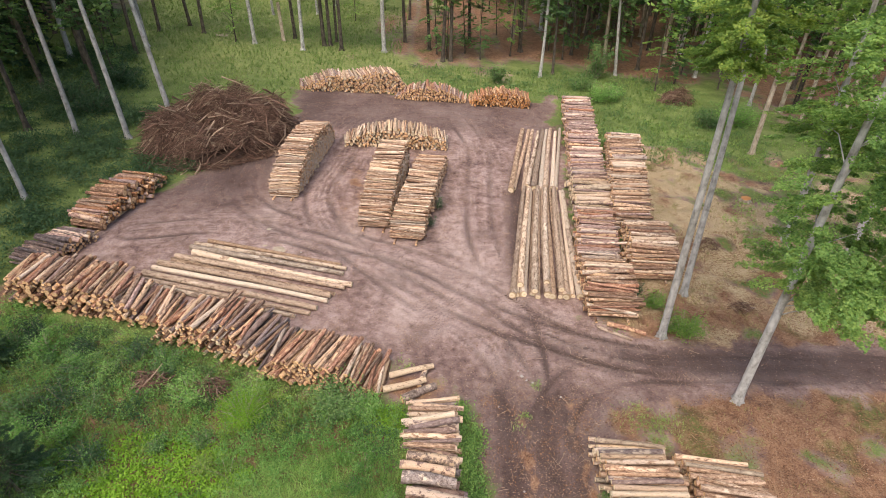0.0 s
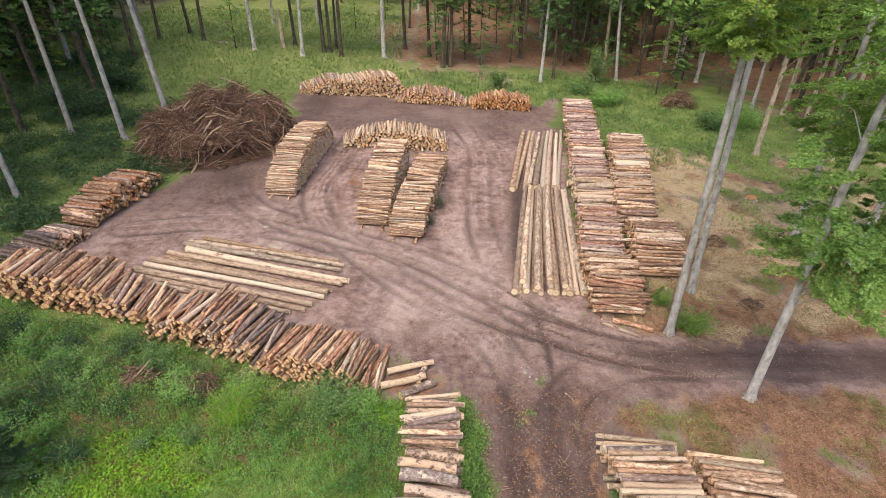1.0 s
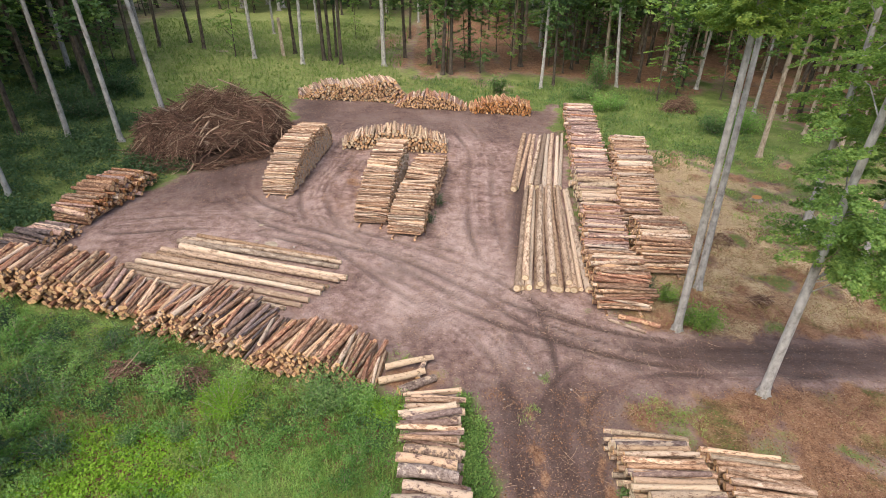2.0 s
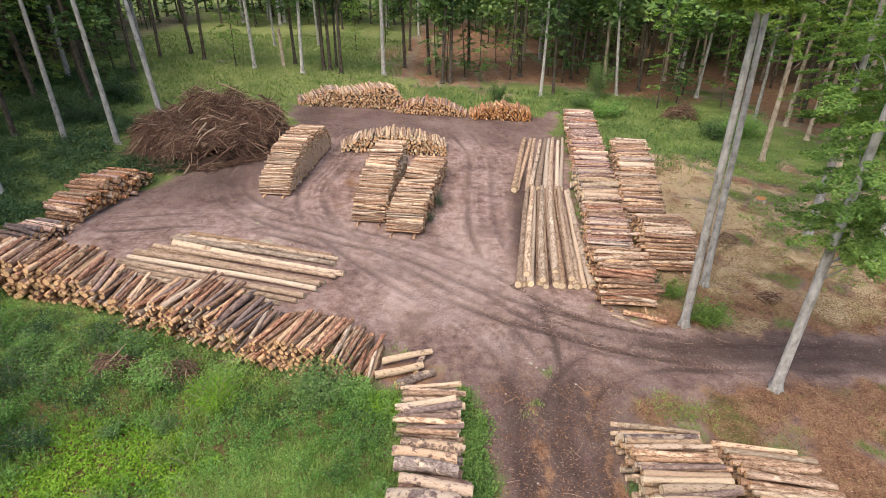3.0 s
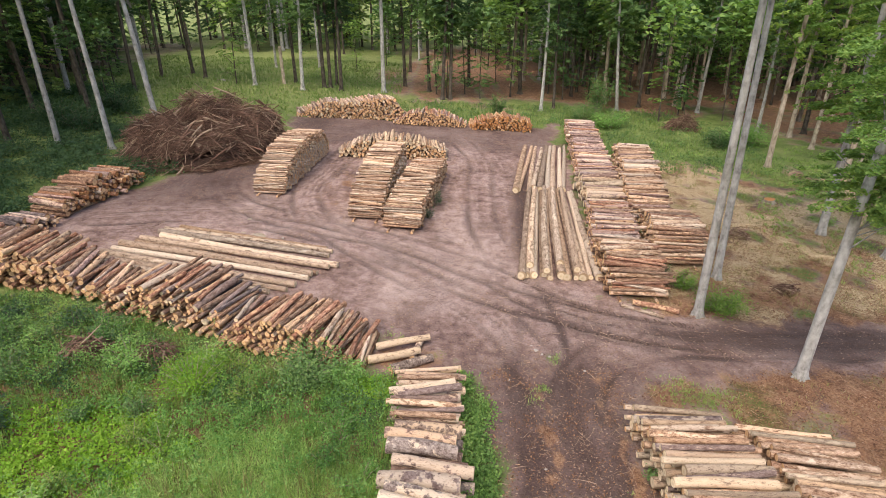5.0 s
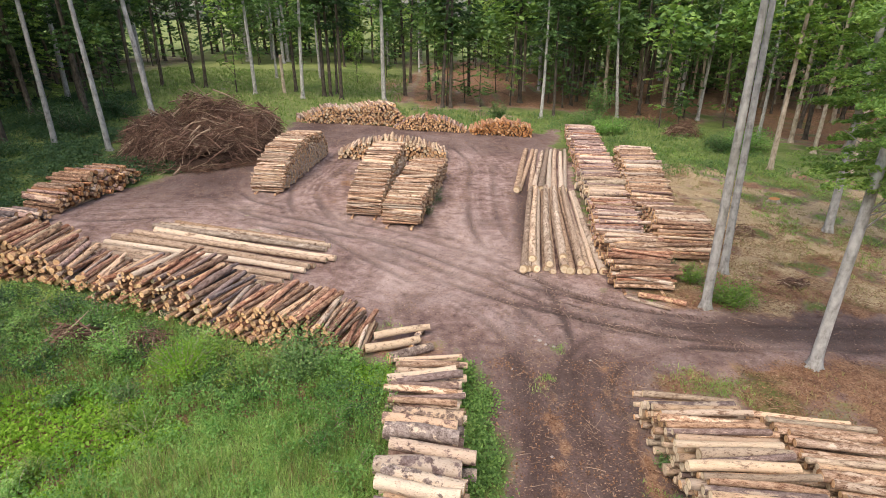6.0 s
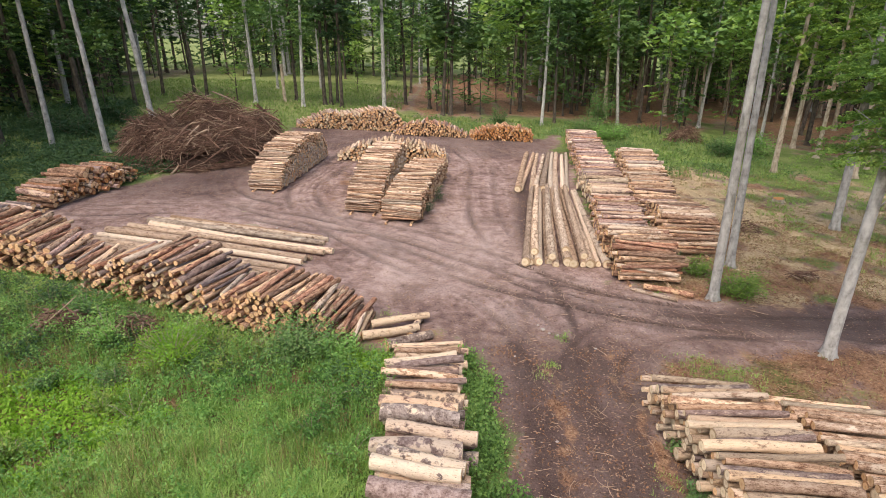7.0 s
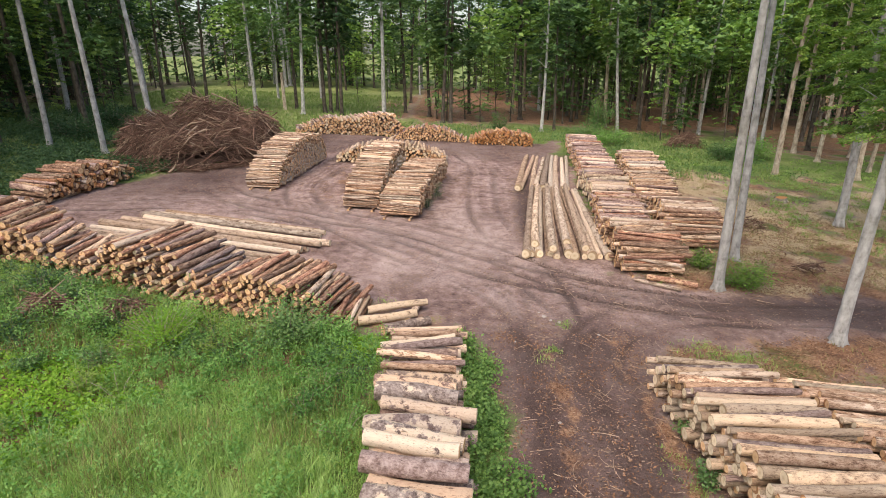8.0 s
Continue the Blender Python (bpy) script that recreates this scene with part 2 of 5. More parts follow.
LEAF = leaf_material("beech leaves", [(0.1, (0.045, 0.095, 0.040)), (0.45, (0.100, 0.190, 0.068)), (0.75, (0.19, 0.30, 0.105)), (0.95, (0.33, 0.42, 0.17))])
# Naturally bright leaves, and trees with light put into their leaf colour.
LEAF_BRIGHT = leaf_material("bright and light-painted leaves", [(0.1, (0.08, 0.16, 0.04)), (0.5, (0.19, 0.31, 0.075)), (0.95, (0.42, 0.48, 0.13))], 0.45)
# Naturally dark plants, and growth with the wood's shade put in its colour.
LEAF_DARK = leaf_material("dark and shade-painted leaves", [(0.1, (0.020, 0.046, 0.024)), (0.5, (0.046, 0.100, 0.046)), (0.95, (0.11, 0.18, 0.075))])
# Mid greens for low boughs, and for light on the eastern wood's leaves.
LEAF_MID = leaf_material("mid and light-painted leaves", [(0.1, (0.075, 0.155, 0.045)), (0.45, (0.18, 0.31, 0.09)), (0.75, (0.33, 0.46, 0.135)), (0.95, (0.48, 0.55, 0.19))], 0.45)
WEED = leaf_material("weed leaves", [(0.1, (0.062, 0.150, 0.042)), (0.45, (0.175, 0.345, 0.095)), (0.75, (0.315, 0.49, 0.16)), (0.98, (0.46, 0.57, 0.25))], 0.45)
BURDOCK = leaf_material("broad weed leaves", [(0.1, (0.114, 0.257, 0.025)), (0.6, (0.225, 0.400, 0.045)), (0.95, (0.34, 0.50, 0.075))], 0.42)
GRASS = leaf_material("grass blades", [(0.1, (0.11, 0.22, 0.050)), (0.5, (0.255, 0.395, 0.11)), (0.8, (0.40, 0.50, 0.20)), (1.0, (0.54, 0.48, 0.29))], 0.45)
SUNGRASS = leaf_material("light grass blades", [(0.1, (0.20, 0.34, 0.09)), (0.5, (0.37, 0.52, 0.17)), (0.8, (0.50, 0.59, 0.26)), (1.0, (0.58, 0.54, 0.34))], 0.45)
MEADOW = leaf_material("meadow grass", [(0.1, (0.08, 0.15, 0.042)), (0.5, (0.17, 0.26, 0.08)), (0.85, (0.30, 0.36, 0.14)), (1.0, (0.42, 0.37, 0.20))])
DRYGRASS = leaf_material("dry grass blades", [(0.1, (0.13, 0.14, 0.04)), (0.5, (0.28, 0.24, 0.10)), (0.95, (0.42, 0.33, 0.17))], 0.2)


def ground_material():
    """Packed grey-brown soil, worn pale, wet dark in ruts and dark elsewhere, leaf litter, and green cover by the
    painted shares.
    """
    m, nt, b, node = shader("ground", 0.95, 0.12)
    pos = node("NewGeometry").outputs["Position"]
    shares = nt.nodes.new("ShaderNodeAttribute")
    shares.attribute_name = "cover"
    sep = node("SeparateColor", Color=shares.outputs["Color"])
    n1 = node("TexNoise", Vector=pos, Scale=0.28, Detail=6.0, Roughness=0.6)
    n2 = node("TexNoise", Vector=pos, Scale=1.7, Detail=8.0, Roughness=0.68)
    n3 = node("TexNoise", Vector=pos, Scale=11.0, Detail=6.0, Roughness=0.75)
    n4 = node("TexNoise", Vector=pos, Scale=45.0, Detail=3.0, Roughness=0.7)
    soil = ramp(nt, calc(nt, "ADD", calc(nt, "MULTIPLY", n1.outputs[0], 0.45), calc(nt, "MULTIPLY", n2.outputs[0], 0.55)),
                [(0.37, (0.115, 0.069, 0.062)), (0.49, (0.285, 0.188, 0.170)), (0.60, (0.47, 0.345, 0.318))])
    worn = nt.nodes.new("ShaderNodeAttribute")
    worn.attribute_name = "wear"
    wsep = node("SeparateColor", Color=worn.outputs["Color"])
    soil = mix(nt, calc(nt, "MULTIPLY", wsep.outputs[0], calc(nt, "MULTIPLY", calc(nt, "SUBTRACT", calc(nt, "ADD", n2.outputs[0], calc(nt, "MULTIPLY", n3.outputs[0], 0.6)), 0.45), 2.2), True), soil, (0.53, 0.40, 0.365))
    soil = mix(nt, calc(nt, "MULTIPLY", calc(nt, "SUBTRACT", n3.outputs[0], 0.49), 2.6, True), soil, (0.07, 0.044, 0.037))
    damp_dark = calc(nt, "MULTIPLY", sep.outputs[2], calc(nt, "MULTIPLY", calc(nt, "SUBTRACT", calc(nt, "ADD", n2.outputs[0], calc(nt, "MULTIPLY", n3.outputs[0], 0.7)), 0.36), 2.6), True)
    soil = mix(nt, calc(nt, "MULTIPLY", damp_dark, 0.85), soil, (0.062, 0.040, 0.037))
    litter = ramp(nt, calc(nt, "ADD", calc(nt, "MULTIPLY", n3.outputs[0], 0.6), calc(nt, "MULTIPLY", n2.outputs[0], 0.4)),
                  [(0.36, (0.085, 0.041, 0.027)), (0.5, (0.25, 0.135, 0.084)), (0.64, (0.43, 0.27, 0.17))])
    moss = ramp(nt, n2.outputs[0], [(0.35, (0.055, 0.085, 0.018)), (0.65, (0.17, 0.19, 0.06))])
    litter = mix(nt, calc(nt, "MULTIPLY", calc(nt, "SUBTRACT", n1.outputs[0], 0.55), 7.0, True), litter, moss)
    straw = ramp(nt, n3.outputs[0], [(0.35, (0.20, 0.125, 0.075)), (0.5, (0.43, 0.32, 0.195)), (0.66, (0.62, 0.50, 0.33))])
    litter = mix(nt, calc(nt, "MULTIPLY", calc(nt, "SUBTRACT", calc(nt, "ADD", wsep.outputs[1], calc(nt, "MULTIPLY", n2.outputs[0], 0.6)), 0.55), 3.0, True), litter, straw)
    green = ramp(nt, calc(nt, "ADD", calc(nt, "MULTIPLY", n3.outputs[0], 0.5), calc(nt, "MULTIPLY", n1.outputs[0], 0.5)),
                 [(0.35, (0.055, 0.085, 0.027)), (0.52, (0.15, 0.20, 0.062)), (0.68, (0.31, 0.33, 0.135))])
    green = mix(nt, wsep.outputs[2], green, ramp(nt, n2.outputs[0], [(0.3, (0.12, 0.16, 0.052)), (0.55, (0.24, 0.265, 0.10)), (0.75, (0.35, 0.27, 0.15))]))
    rough_edge = calc(nt, "MULTIPLY", calc(nt, "SUBTRACT", calc(nt, "ADD", n2.outputs[0], calc(nt, "MULTIPLY", n3.outputs[0], 0.6)), 0.8), 0.9)
    f_l = calc(nt, "MULTIPLY", calc(nt, "SUBTRACT", calc(nt, "ADD", sep.outputs[1], rough_edge), 0.38), 4.0, True)
    f_g = calc(nt, "MULTIPLY", calc(nt, "SUBTRACT", calc(nt, "ADD", sep.outputs[0], rough_edge), 0.38), 4.0, True)
    col = mix(nt, f_g, mix(nt, f_l, soil, litter), green)
    n5 = node("TexNoise", Vector=pos, Scale=22.0, Detail=5.0, Roughness=0.8)
    bare = calc(nt, "SUBTRACT", 1.0, f_g, True)
    col = mix(nt, calc(nt, "MULTIPLY", bare, calc(nt, "MULTIPLY", calc(nt, "SUBTRACT", n5.outputs[0], 0.56), 5.0, True)), col, (0.38, 0.29, 0.225))
    col = mix(nt, calc(nt, "MULTIPLY", bare, calc(nt, "MULTIPLY", calc(nt, "SUBTRACT", 0.44, n5.outputs[0]), 4.0, True)), col, (0.05, 0.032, 0.026))
    for size, share, tone in ((7.0, 0.10, (0.50, 0.37, 0.27)), (12.0, 0.16, (0.40, 0.22, 0.12)), (9.0, 0.14, (0.045, 0.028, 0.022))):
        cell = node("TexVoronoi", Vector=node("Mapping", Vector=pos, Rotation=(0, 0, size), Scale=(1.0, 2.1, 1.0)).outputs[0], Scale=size)
        pick = calc(nt, "GREATER_THAN", share, node("SeparateColor", Color=cell.outputs["Color"]).outputs[0])
        near = calc(nt, "MULTIPLY", calc(nt, "SUBTRACT", 0.33, cell.outputs["Distance"]), 9.0, True)
        col = mix(nt, calc(nt, "MULTIPLY", calc(nt, "MULTIPLY", pick, near), calc(nt, "MULTIPLY", bare, 0.75)), col, tone)
    n6 = node("TexNoise", Vector=pos, Scale=60.0, Detail=3.0, Roughness=0.8)
    grain = calc(nt, "ADD", calc(nt, "MULTIPLY", n6.outputs[0], 1.1), 0.45)
    col = mix(nt, 0.8, col, node("CombineColor", i0=grain, i1=grain, i2=grain).outputs[0], "MULTIPLY")
    nt.links.new(col, b.inputs["Base Color"])
    rg = calc(nt, "SUBTRACT", 0.96, calc(nt, "MULTIPLY", damp_dark, 0.3))
    nt.links.new(rg, b.inputs["Roughness"])
    h = calc(nt, "ADD", calc(nt, "MULTIPLY", n2.outputs[0], 1.0), calc(nt, "ADD", calc(nt, "MULTIPLY", n3.outputs[0], 0.45), calc(nt, "MULTIPLY", n4.outputs[0], 0.12)))
    bumped(nt, b, h, 1.0, 0.16)
    return m


def plain(name, dark, light, rough=0.9, scale=6.0, stretch=(1, 1, 1)):
    m, nt, b, node = shader(name, rough, 0.2)
    isl = node("NewGeometry").outputs["Random Per Island"]
    n = node("TexNoise", Vector=node("Mapping", Vector=node("TexCoord").outputs["Object"], Scale=stretch).outputs[0], Scale=scale, Detail=5.0)
    f = calc(nt, "ADD", calc(nt, "MULTIPLY", isl, 0.6), calc(nt, "MULTIPLY", n.outputs[0], 0.5))
    col = ramp(nt, f, [(0.15, dark), (0.95, light)])
    nt.links.new(col, b.inputs["Base Color"])
    bumped(nt, b, n.outputs[0], 0.4, 0.02)
    return m


SOIL = ground_material()
BRUSH = plain("dead branches", (0.04, 0.021, 0.016), (0.28, 0.165, 0.12))
BRUSH_PALE = plain("weathered branches", (0.20, 0.13, 0.09), (0.46, 0.34, 0.25))
MOUND = plain("dark heap filling", (0.035, 0.021, 0.016), (0.11, 0.066, 0.047))
CHIPS = plain("bark chips", (0.10, 0.05, 0.033), (0.46, 0.31, 0.215))
LITTER = plain("fallen leaves", (0.06, 0.026, 0.016), (0.38, 0.21, 0.12))
STONE = plain("pale stone", (0.18, 0.15, 0.13), (0.42, 0.38, 0.35))


# ---------------------------------------------------------------- mesh helpers
def mesh_of(name, verts, quads, mats, smooth_faces=False, slot=None):
    """A mesh from arrays of vertices and of faces with three or four corners."""
    verts, quads = np.asarray(verts, np.float32), np.asarray(quads, np.int32)
    k = quads.shape[1]
    me = bpy.data.meshes.new(name)
    me.vertices.add(len(verts))
    me.vertices.foreach_set("co", verts.ravel())
    me.loops.add(quads.size)
    me.loops.foreach_set("vertex_index", quads.ravel())
    me.polygons.add(len(quads))
    me.polygons.foreach_set("loop_start", np.arange(0, quads.size, k, dtype=np.int32))
    if smooth_faces:
        me.polygons.foreach_set("use_smooth", np.ones(len(quads), bool))
    for mt in mats:
        me.materials.append(mt)
    if slot is not None:
        me.polygons.foreach_set("material_index", np.asarray(slot, np.int32))
    me.update(calc_edges=True)
    me.validate()
    return me


def part(name, me, parent, label=""):
    ob = new(name, me)
    ob.parent = parent
    return tagged(ob, label) if label else ob


def thing(name, x, y, label, category, group="", z=None, turn=0.0):
    ob = new(name)
    ob.empty_display_size = 0.2
    ob.matrix_world = pose(x, y, float(land(x, y)) if z is None else z, 0, 0, turn)
    return tagged(ob, label, category, group)


def tubes(paths, radii, sides=4):
    """Tapered tubes along many paths of one length: paths n x k x 3, radii n x k. Vertices and faces (four corners)."""
    paths, radii = np.asarray(paths, float), np.asarray(radii, float)
    n, k, _ = paths.shape
    d = paths[:, -1] - paths[:, 0]
    d /= np.maximum(np.linalg.norm(d, axis=1, keepdims=True), 1e-6)
    ref = np.where(np.abs(d[:, 2:3]) > 0.9, np.array([[1.0, 0, 0]]), np.array([[0, 0, 1.0]]))
    u = np.cross(d, ref)
    u /= np.maximum(np.linalg.norm(u, axis=1, keepdims=True), 1e-6)
    v = np.cross(d, u)
    a = np.arange(sides) * 2 * math.pi / sides
    ring = u[:, None, :] * np.cos(a)[None, :, None] + v[:, None, :] * np.sin(a)[None, :, None]
    vs = (paths[:, :, None, :] + radii[:, :, None, None] * ring[:, None, :, :]).reshape(-1, 3)
    i = np.arange(n)[:, None, None] * k * sides
    j = np.arange(k - 1)[None, :, None] * sides
    s = np.arange(sides)[None, None, :]
    s2 = (s + 1) % sides
    f = np.stack([i + j + s, i + j + sides + s, i + j + sides + s2, i + j + s2], -1).reshape(-1, 4)
    return vs, f


def leaves(centres, normals, length, width, rng, fold=0.12):
    """Pointed leaves of four corners, each turned at random about its normal."""
    n = len(centres)
    normals = normals / np.maximum(np.linalg.norm(normals, axis=1, keepdims=True), 1e-6)
    r = rng.normal(size=(n, 3))
    u = np.cross(normals, r)
    u /= np.maximum(np.linalg.norm(u, axis=1, keepdims=True), 1e-6)
    v = np.cross(normals, u)
    l = (length * rng.uniform(0.7, 1.3, n))[:, None]
    w = (width * rng.uniform(0.7, 1.3, n))[:, None]
    a = centres - u * l * 0.5
    b = centres + v * w * 0.5 + normals * l * fold
    c = centres + u * l * 0.5
    d = centres - v * w * 0.5 + normals * l * fold
    vs = np.stack([a, b, c, d], 1).reshape(-1, 3)
    return vs, np.arange(4 * n).reshape(-1, 4)


def joined(*sets):
    vs, fs, at = [], [], 0
    for v, f in sets:
        vs.append(v)
        fs.append(f + at)
        at += len(v)
    return np.concatenate(vs), np.concatenate(fs)


# ---------------------------------------------------------------- ground
def spread(lo, hi, step, far):
    fine = np.arange(lo, hi + step / 2, step)
    grow, s, p = [], step, 0.0
    while p < far:
        s *= 1.25
        p += s
        grow.append(p)
    grow = np.array(grow)
    return np.concatenate([(lo - grow)[::-1], fine, hi + grow])


def yard_share(x, y):
    return inside(YARD, x, y)


def wave1(d, scale, seed):
    g = np.random.RandomState(seed)
    out = np.zeros_like(d)
    for k in range(6):
        out += np.sin(d * 6.283 * g.uniform(0.6, 2.0) / scale + g.uniform(0, 6.283))
    return out / 3.0


def rut_depth(x, y):
    """Wheel ruts, and the finer streaks that many passes of wheels have left beside them."""
    z, wet, pale = np.zeros(x.shape), np.zeros(x.shape), np.zeros(x.shape)
    for i, line in enumerate(RUTS):
        d, side = along(line, x, y)
        sd = d * side + 0.07 * wave(x, y, 14.0, 40 + i)
        d = np.abs(sd)
        a = np.exp(-((d - 0.95) / 0.22) ** 2)
        berm = np.exp(-((d - 1.4) / 0.16) ** 2) + np.exp(-((d - 0.5) / 0.18) ** 2)
        k = np.clip(0.55 + 0.45 * wave(x, y, 9.0, 60 + i), 0.1, 1.2)
        z += (-0.085 * a + 0.035 * berm) * k
        wet = np.maximum(wet, 0.68 * a * np.clip(k + 0.1, 0.1, 1))
        reach = np.exp(-(d / 2.6) ** 2) * np.clip(0.75 + 0.5 * wave(x, y, 6.0, 80 + i), 0, 1)
        st = wave1(sd, 0.62, 90 + i) * np.clip(0.6 + 0.7 * wave(x, y, 2.2, 110 + i), 0, 1.2)
        wet = np.maximum(wet, np.clip(st, 0, 1) * reach * 0.5)
        pale = np.maximum(pale, np.clip(-st, 0, 1) * reach * 0.95 + berm * 0.25 * k)
        z += 0.018 * st * -1 * reach
    wet *= 1 + 0.6 * soft_step((x - 3) / 1.0) * soft_step((25.5 - y) / 1.0)
    return z, wet, pale


def soft_step(v):
    return 1 / (1 + np.exp(-np.clip(v, -60, 60)))


def build_ground():
    xs, ys = spread(-30, 32, 0.16, 2500), spread(8, 62, 0.16, 2500)
    x, y = np.meshgrid(xs, ys)
    x, y = x.ravel(), y.ravel()
    d = yard_share(x, y) + 0.35 * wave(x, y, 3.5, 21) + 0.22 * wave(x, y, 1.1, 22) + np.where(y > 50, 0.9 * wave(x, y, 8.0, 23), 0)
    rz, wet, pale = rut_depth(x, y)
    open_soil = soft_step(d / 0.4)
    z = land(x, y) + rz * open_soil + 0.035 * wave(x, y, 4.0, 3) + 0.014 * wave(x, y, 0.9, 4) + (1 - open_soil) * 0.06 * wave(x, y, 2.2, 5)
    for px, py, pr in PUDDLES:
        z -= 0.07 * np.exp(-(np.hypot(x - px, (y - py) * 1.3) / pr) ** 4)
    me_w, me_h = len(xs), len(ys)
    i = (np.arange(me_h - 1)[:, None] * me_w + np.arange(me_w - 1)[None, :]).ravel()
    quads = np.stack([i, i + 1, i + 1 + me_w, i + me_w], 1)
    me = mesh_of("ground", np.stack([x, y, z], 1), quads, [SOIL], True)
    east = soft_step((x - 9 - 0.08 * (y - 20)) / 0.8) * soft_step((47 + 5 * wave(x, y, 18, 9) - y) / 2.5)
    woods = soft_step((y - 73 - 5 * wave(x, y, 22, 8)) / 2.0) * soft_step((x + 8 + 4 * wave(x, y, 14, 18)) / 3.0)
    woods = np.maximum(woods, soft_step((y - 80 - 3 * wave(x, y, 12, 28)) / 2.0) * soft_step((-52 - x) / 3.0) * 0.55)
    woods = np.maximum(woods, soft_step((x - 36) / 3.0) * soft_step((y - 52) / 2.0))
    woods = woods * soft_step((150 - y) / 6.0)
    litter = np.maximum(east, woods) * (1 - open_soil) * np.clip(0.82 + 0.4 * wave(x, y, 5, 10), 0, 1)
    island = inside([(-8, 33), (-10, 38), (-8, 45.5), (1.5, 45.5), (1.2, 37), (-1, 32)], x, y)
    litter = np.maximum(litter, 0.5 * soft_step(island / 0.8) * (0.7 + 0.6 * wave(x, y, 3.0, 12)))
    mid_strip = np.exp(-((x - 3.5 + 0.2 * wave(x, y, 3.0, 55)) / 0.4) ** 2) * soft_step((19 - y) / 1.0) + np.exp(-((x - 6.0) / 0.5) ** 2) * soft_step((18 - y) / 1.0)
    litter = np.maximum(litter, 0.62 * mid_strip * (0.75 + 0.6 * wave(x, y, 1.6, 13)))
    front = soft_step(inside([(6.0, 8), (6.2, 14), (8, 17.4), (13, 18.6), (13, 8)], x, y) / 0.5)
    litter = np.maximum(litter, front * (0.6 + 0.4 * wave(x, y, 3, 33)))
    litter *= 1 - 0.55 * soft_step((x - 22.5) / 1.5) * soft_step((y - 27) / 2.0) * np.clip(0.5 + 0.9 * wave(x, y, 5.5, 39), 0, 1) * (y < 60)
    litter = np.maximum(litter, 0.8 * np.exp(-(np.hypot((x + 1.4) / 2.0, (y - 18.4) / 1.3)) ** 4) * (1 - open_soil))
    green = (1 - open_soil) * (1 - np.clip(litter * 1.15, 0, 1))
    # Less green, more litter under the weeds: darkens the ground for their shaded gaps.
    in_weeds = soft_step(inside([(-26, 26), (-21, 22.2), (-14.6, 21.0), (-8.5, 18.4), (-3.0, 17.0), (-2.0, 17.0), (-1.9, 6), (-26, 6)], x, y) / 0.5)
    litter = np.maximum(litter, 0.75 * in_weeds)
    green = green * (1 - in_weeds) + in_weeds * np.clip(0.38 + 0.2 * soft_step((13 - y) / 1.0) + 0.25 * wave(x, y, 1.5, 56), 0, 1)
    straw = east * (1 - open_soil) * soft_step((y - 24 - 3 * wave(x, y, 7, 34)) / 1.5) * np.clip(0.8 + 0.6 * wave(x, y, 4.5, 35), 0, 1)
    dark = wet * open_soil
    track = np.exp(-((y - 20.4 - 0.012 * x) / 1.3) ** 2) * soft_step((x - 11) / 1.5)
    dark = np.maximum(dark, track * (1.15 + 0.3 * wave(x, y, 5, 14)))
    dark = np.maximum(dark, 0.8 * np.exp(-((y - 20.6 - 0.02 * (x - 9) ** 2 * (x < 9)) / 1.5) ** 2) * soft_step((x - 6.5) / 1.2) * np.clip(0.7 + 0.6 * wave(x, y, 2.5, 16), 0, 1.2))
    dark = np.maximum(dark, open_soil * np.clip(0.4 * wave(x, y, 7, 15) - 0.12, 0, 1))
    # Darker soil along the western edge of the long stems.
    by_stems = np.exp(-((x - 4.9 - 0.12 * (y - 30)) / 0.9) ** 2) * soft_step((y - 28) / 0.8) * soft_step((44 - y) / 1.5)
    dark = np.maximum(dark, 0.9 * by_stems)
    wob = 0.22 * wave(x, y, 5.0, 51) + 0.1 * wave(x, y, 1.4, 52)
    near_track = np.exp(-((x - 2.75 + wob) / 0.34) ** 2) + np.exp(-((x - 4.6 + wob) / 0.4) ** 2) + 0.75 * np.exp(-((x - 5.6 - wob) / 0.3) ** 2)
    near_track = near_track * np.clip(0.75 + 0.55 * wave(x, y, 2.0, 53) + 0.4 * wave(x, y, 0.7, 54), 0.1, 1.3)
    dark = np.maximum(dark, (0.62 + 0.9 * near_track) * soft_step((18.5 - y) / 1.2) * open_soil)
    # Darker soil also towards the far and western ends of the yard.
    dark = np.maximum(dark, 0.5 * soft_step((y - 50 - 2 * wave(x, y, 6, 37)) / 1.0) * open_soil)
    dark = np.maximum(dark, 0.7 * soft_step((-13 - x + 0.15 * (y - 40)) / 1.0) * soft_step((y - 34) / 2.0) * open_soil)
    for px, py, pr in ((2.4, 27.6, 2.6), (1.0, 30.4, 2.4), (0.6, 25.0, 2.2), (-10.5, 29.6, 1.8), (-2.6, 27.6, 2.8), (-6.4, 31.0, 2.4), (-12.6, 34.0, 2.2), (4.0, 25.4, 1.6), (-2.4, 23.6, 1.8)):
        pale = np.maximum(pale, np.exp(-(np.hypot((x - px) * 1.4, (y - py) * 0.8) / pr) ** 2) * (0.85 + 0.3 * wave(x, y, 1.6, 38)))
    hay = soft_step((y - 66) / 3.0) * soft_step((x + 34 + 0.5 * np.maximum(y - 60, 0)) / 3.0) * soft_step((6 - x) / 3.0) * np.clip(0.65 + 0.5 * wave(x, y, 9, 41), 0, 1)
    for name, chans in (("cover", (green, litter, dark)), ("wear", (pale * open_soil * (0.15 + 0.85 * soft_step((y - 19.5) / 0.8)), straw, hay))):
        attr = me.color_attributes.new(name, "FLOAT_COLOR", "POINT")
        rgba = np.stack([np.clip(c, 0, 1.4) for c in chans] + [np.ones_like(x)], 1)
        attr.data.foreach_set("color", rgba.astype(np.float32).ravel())
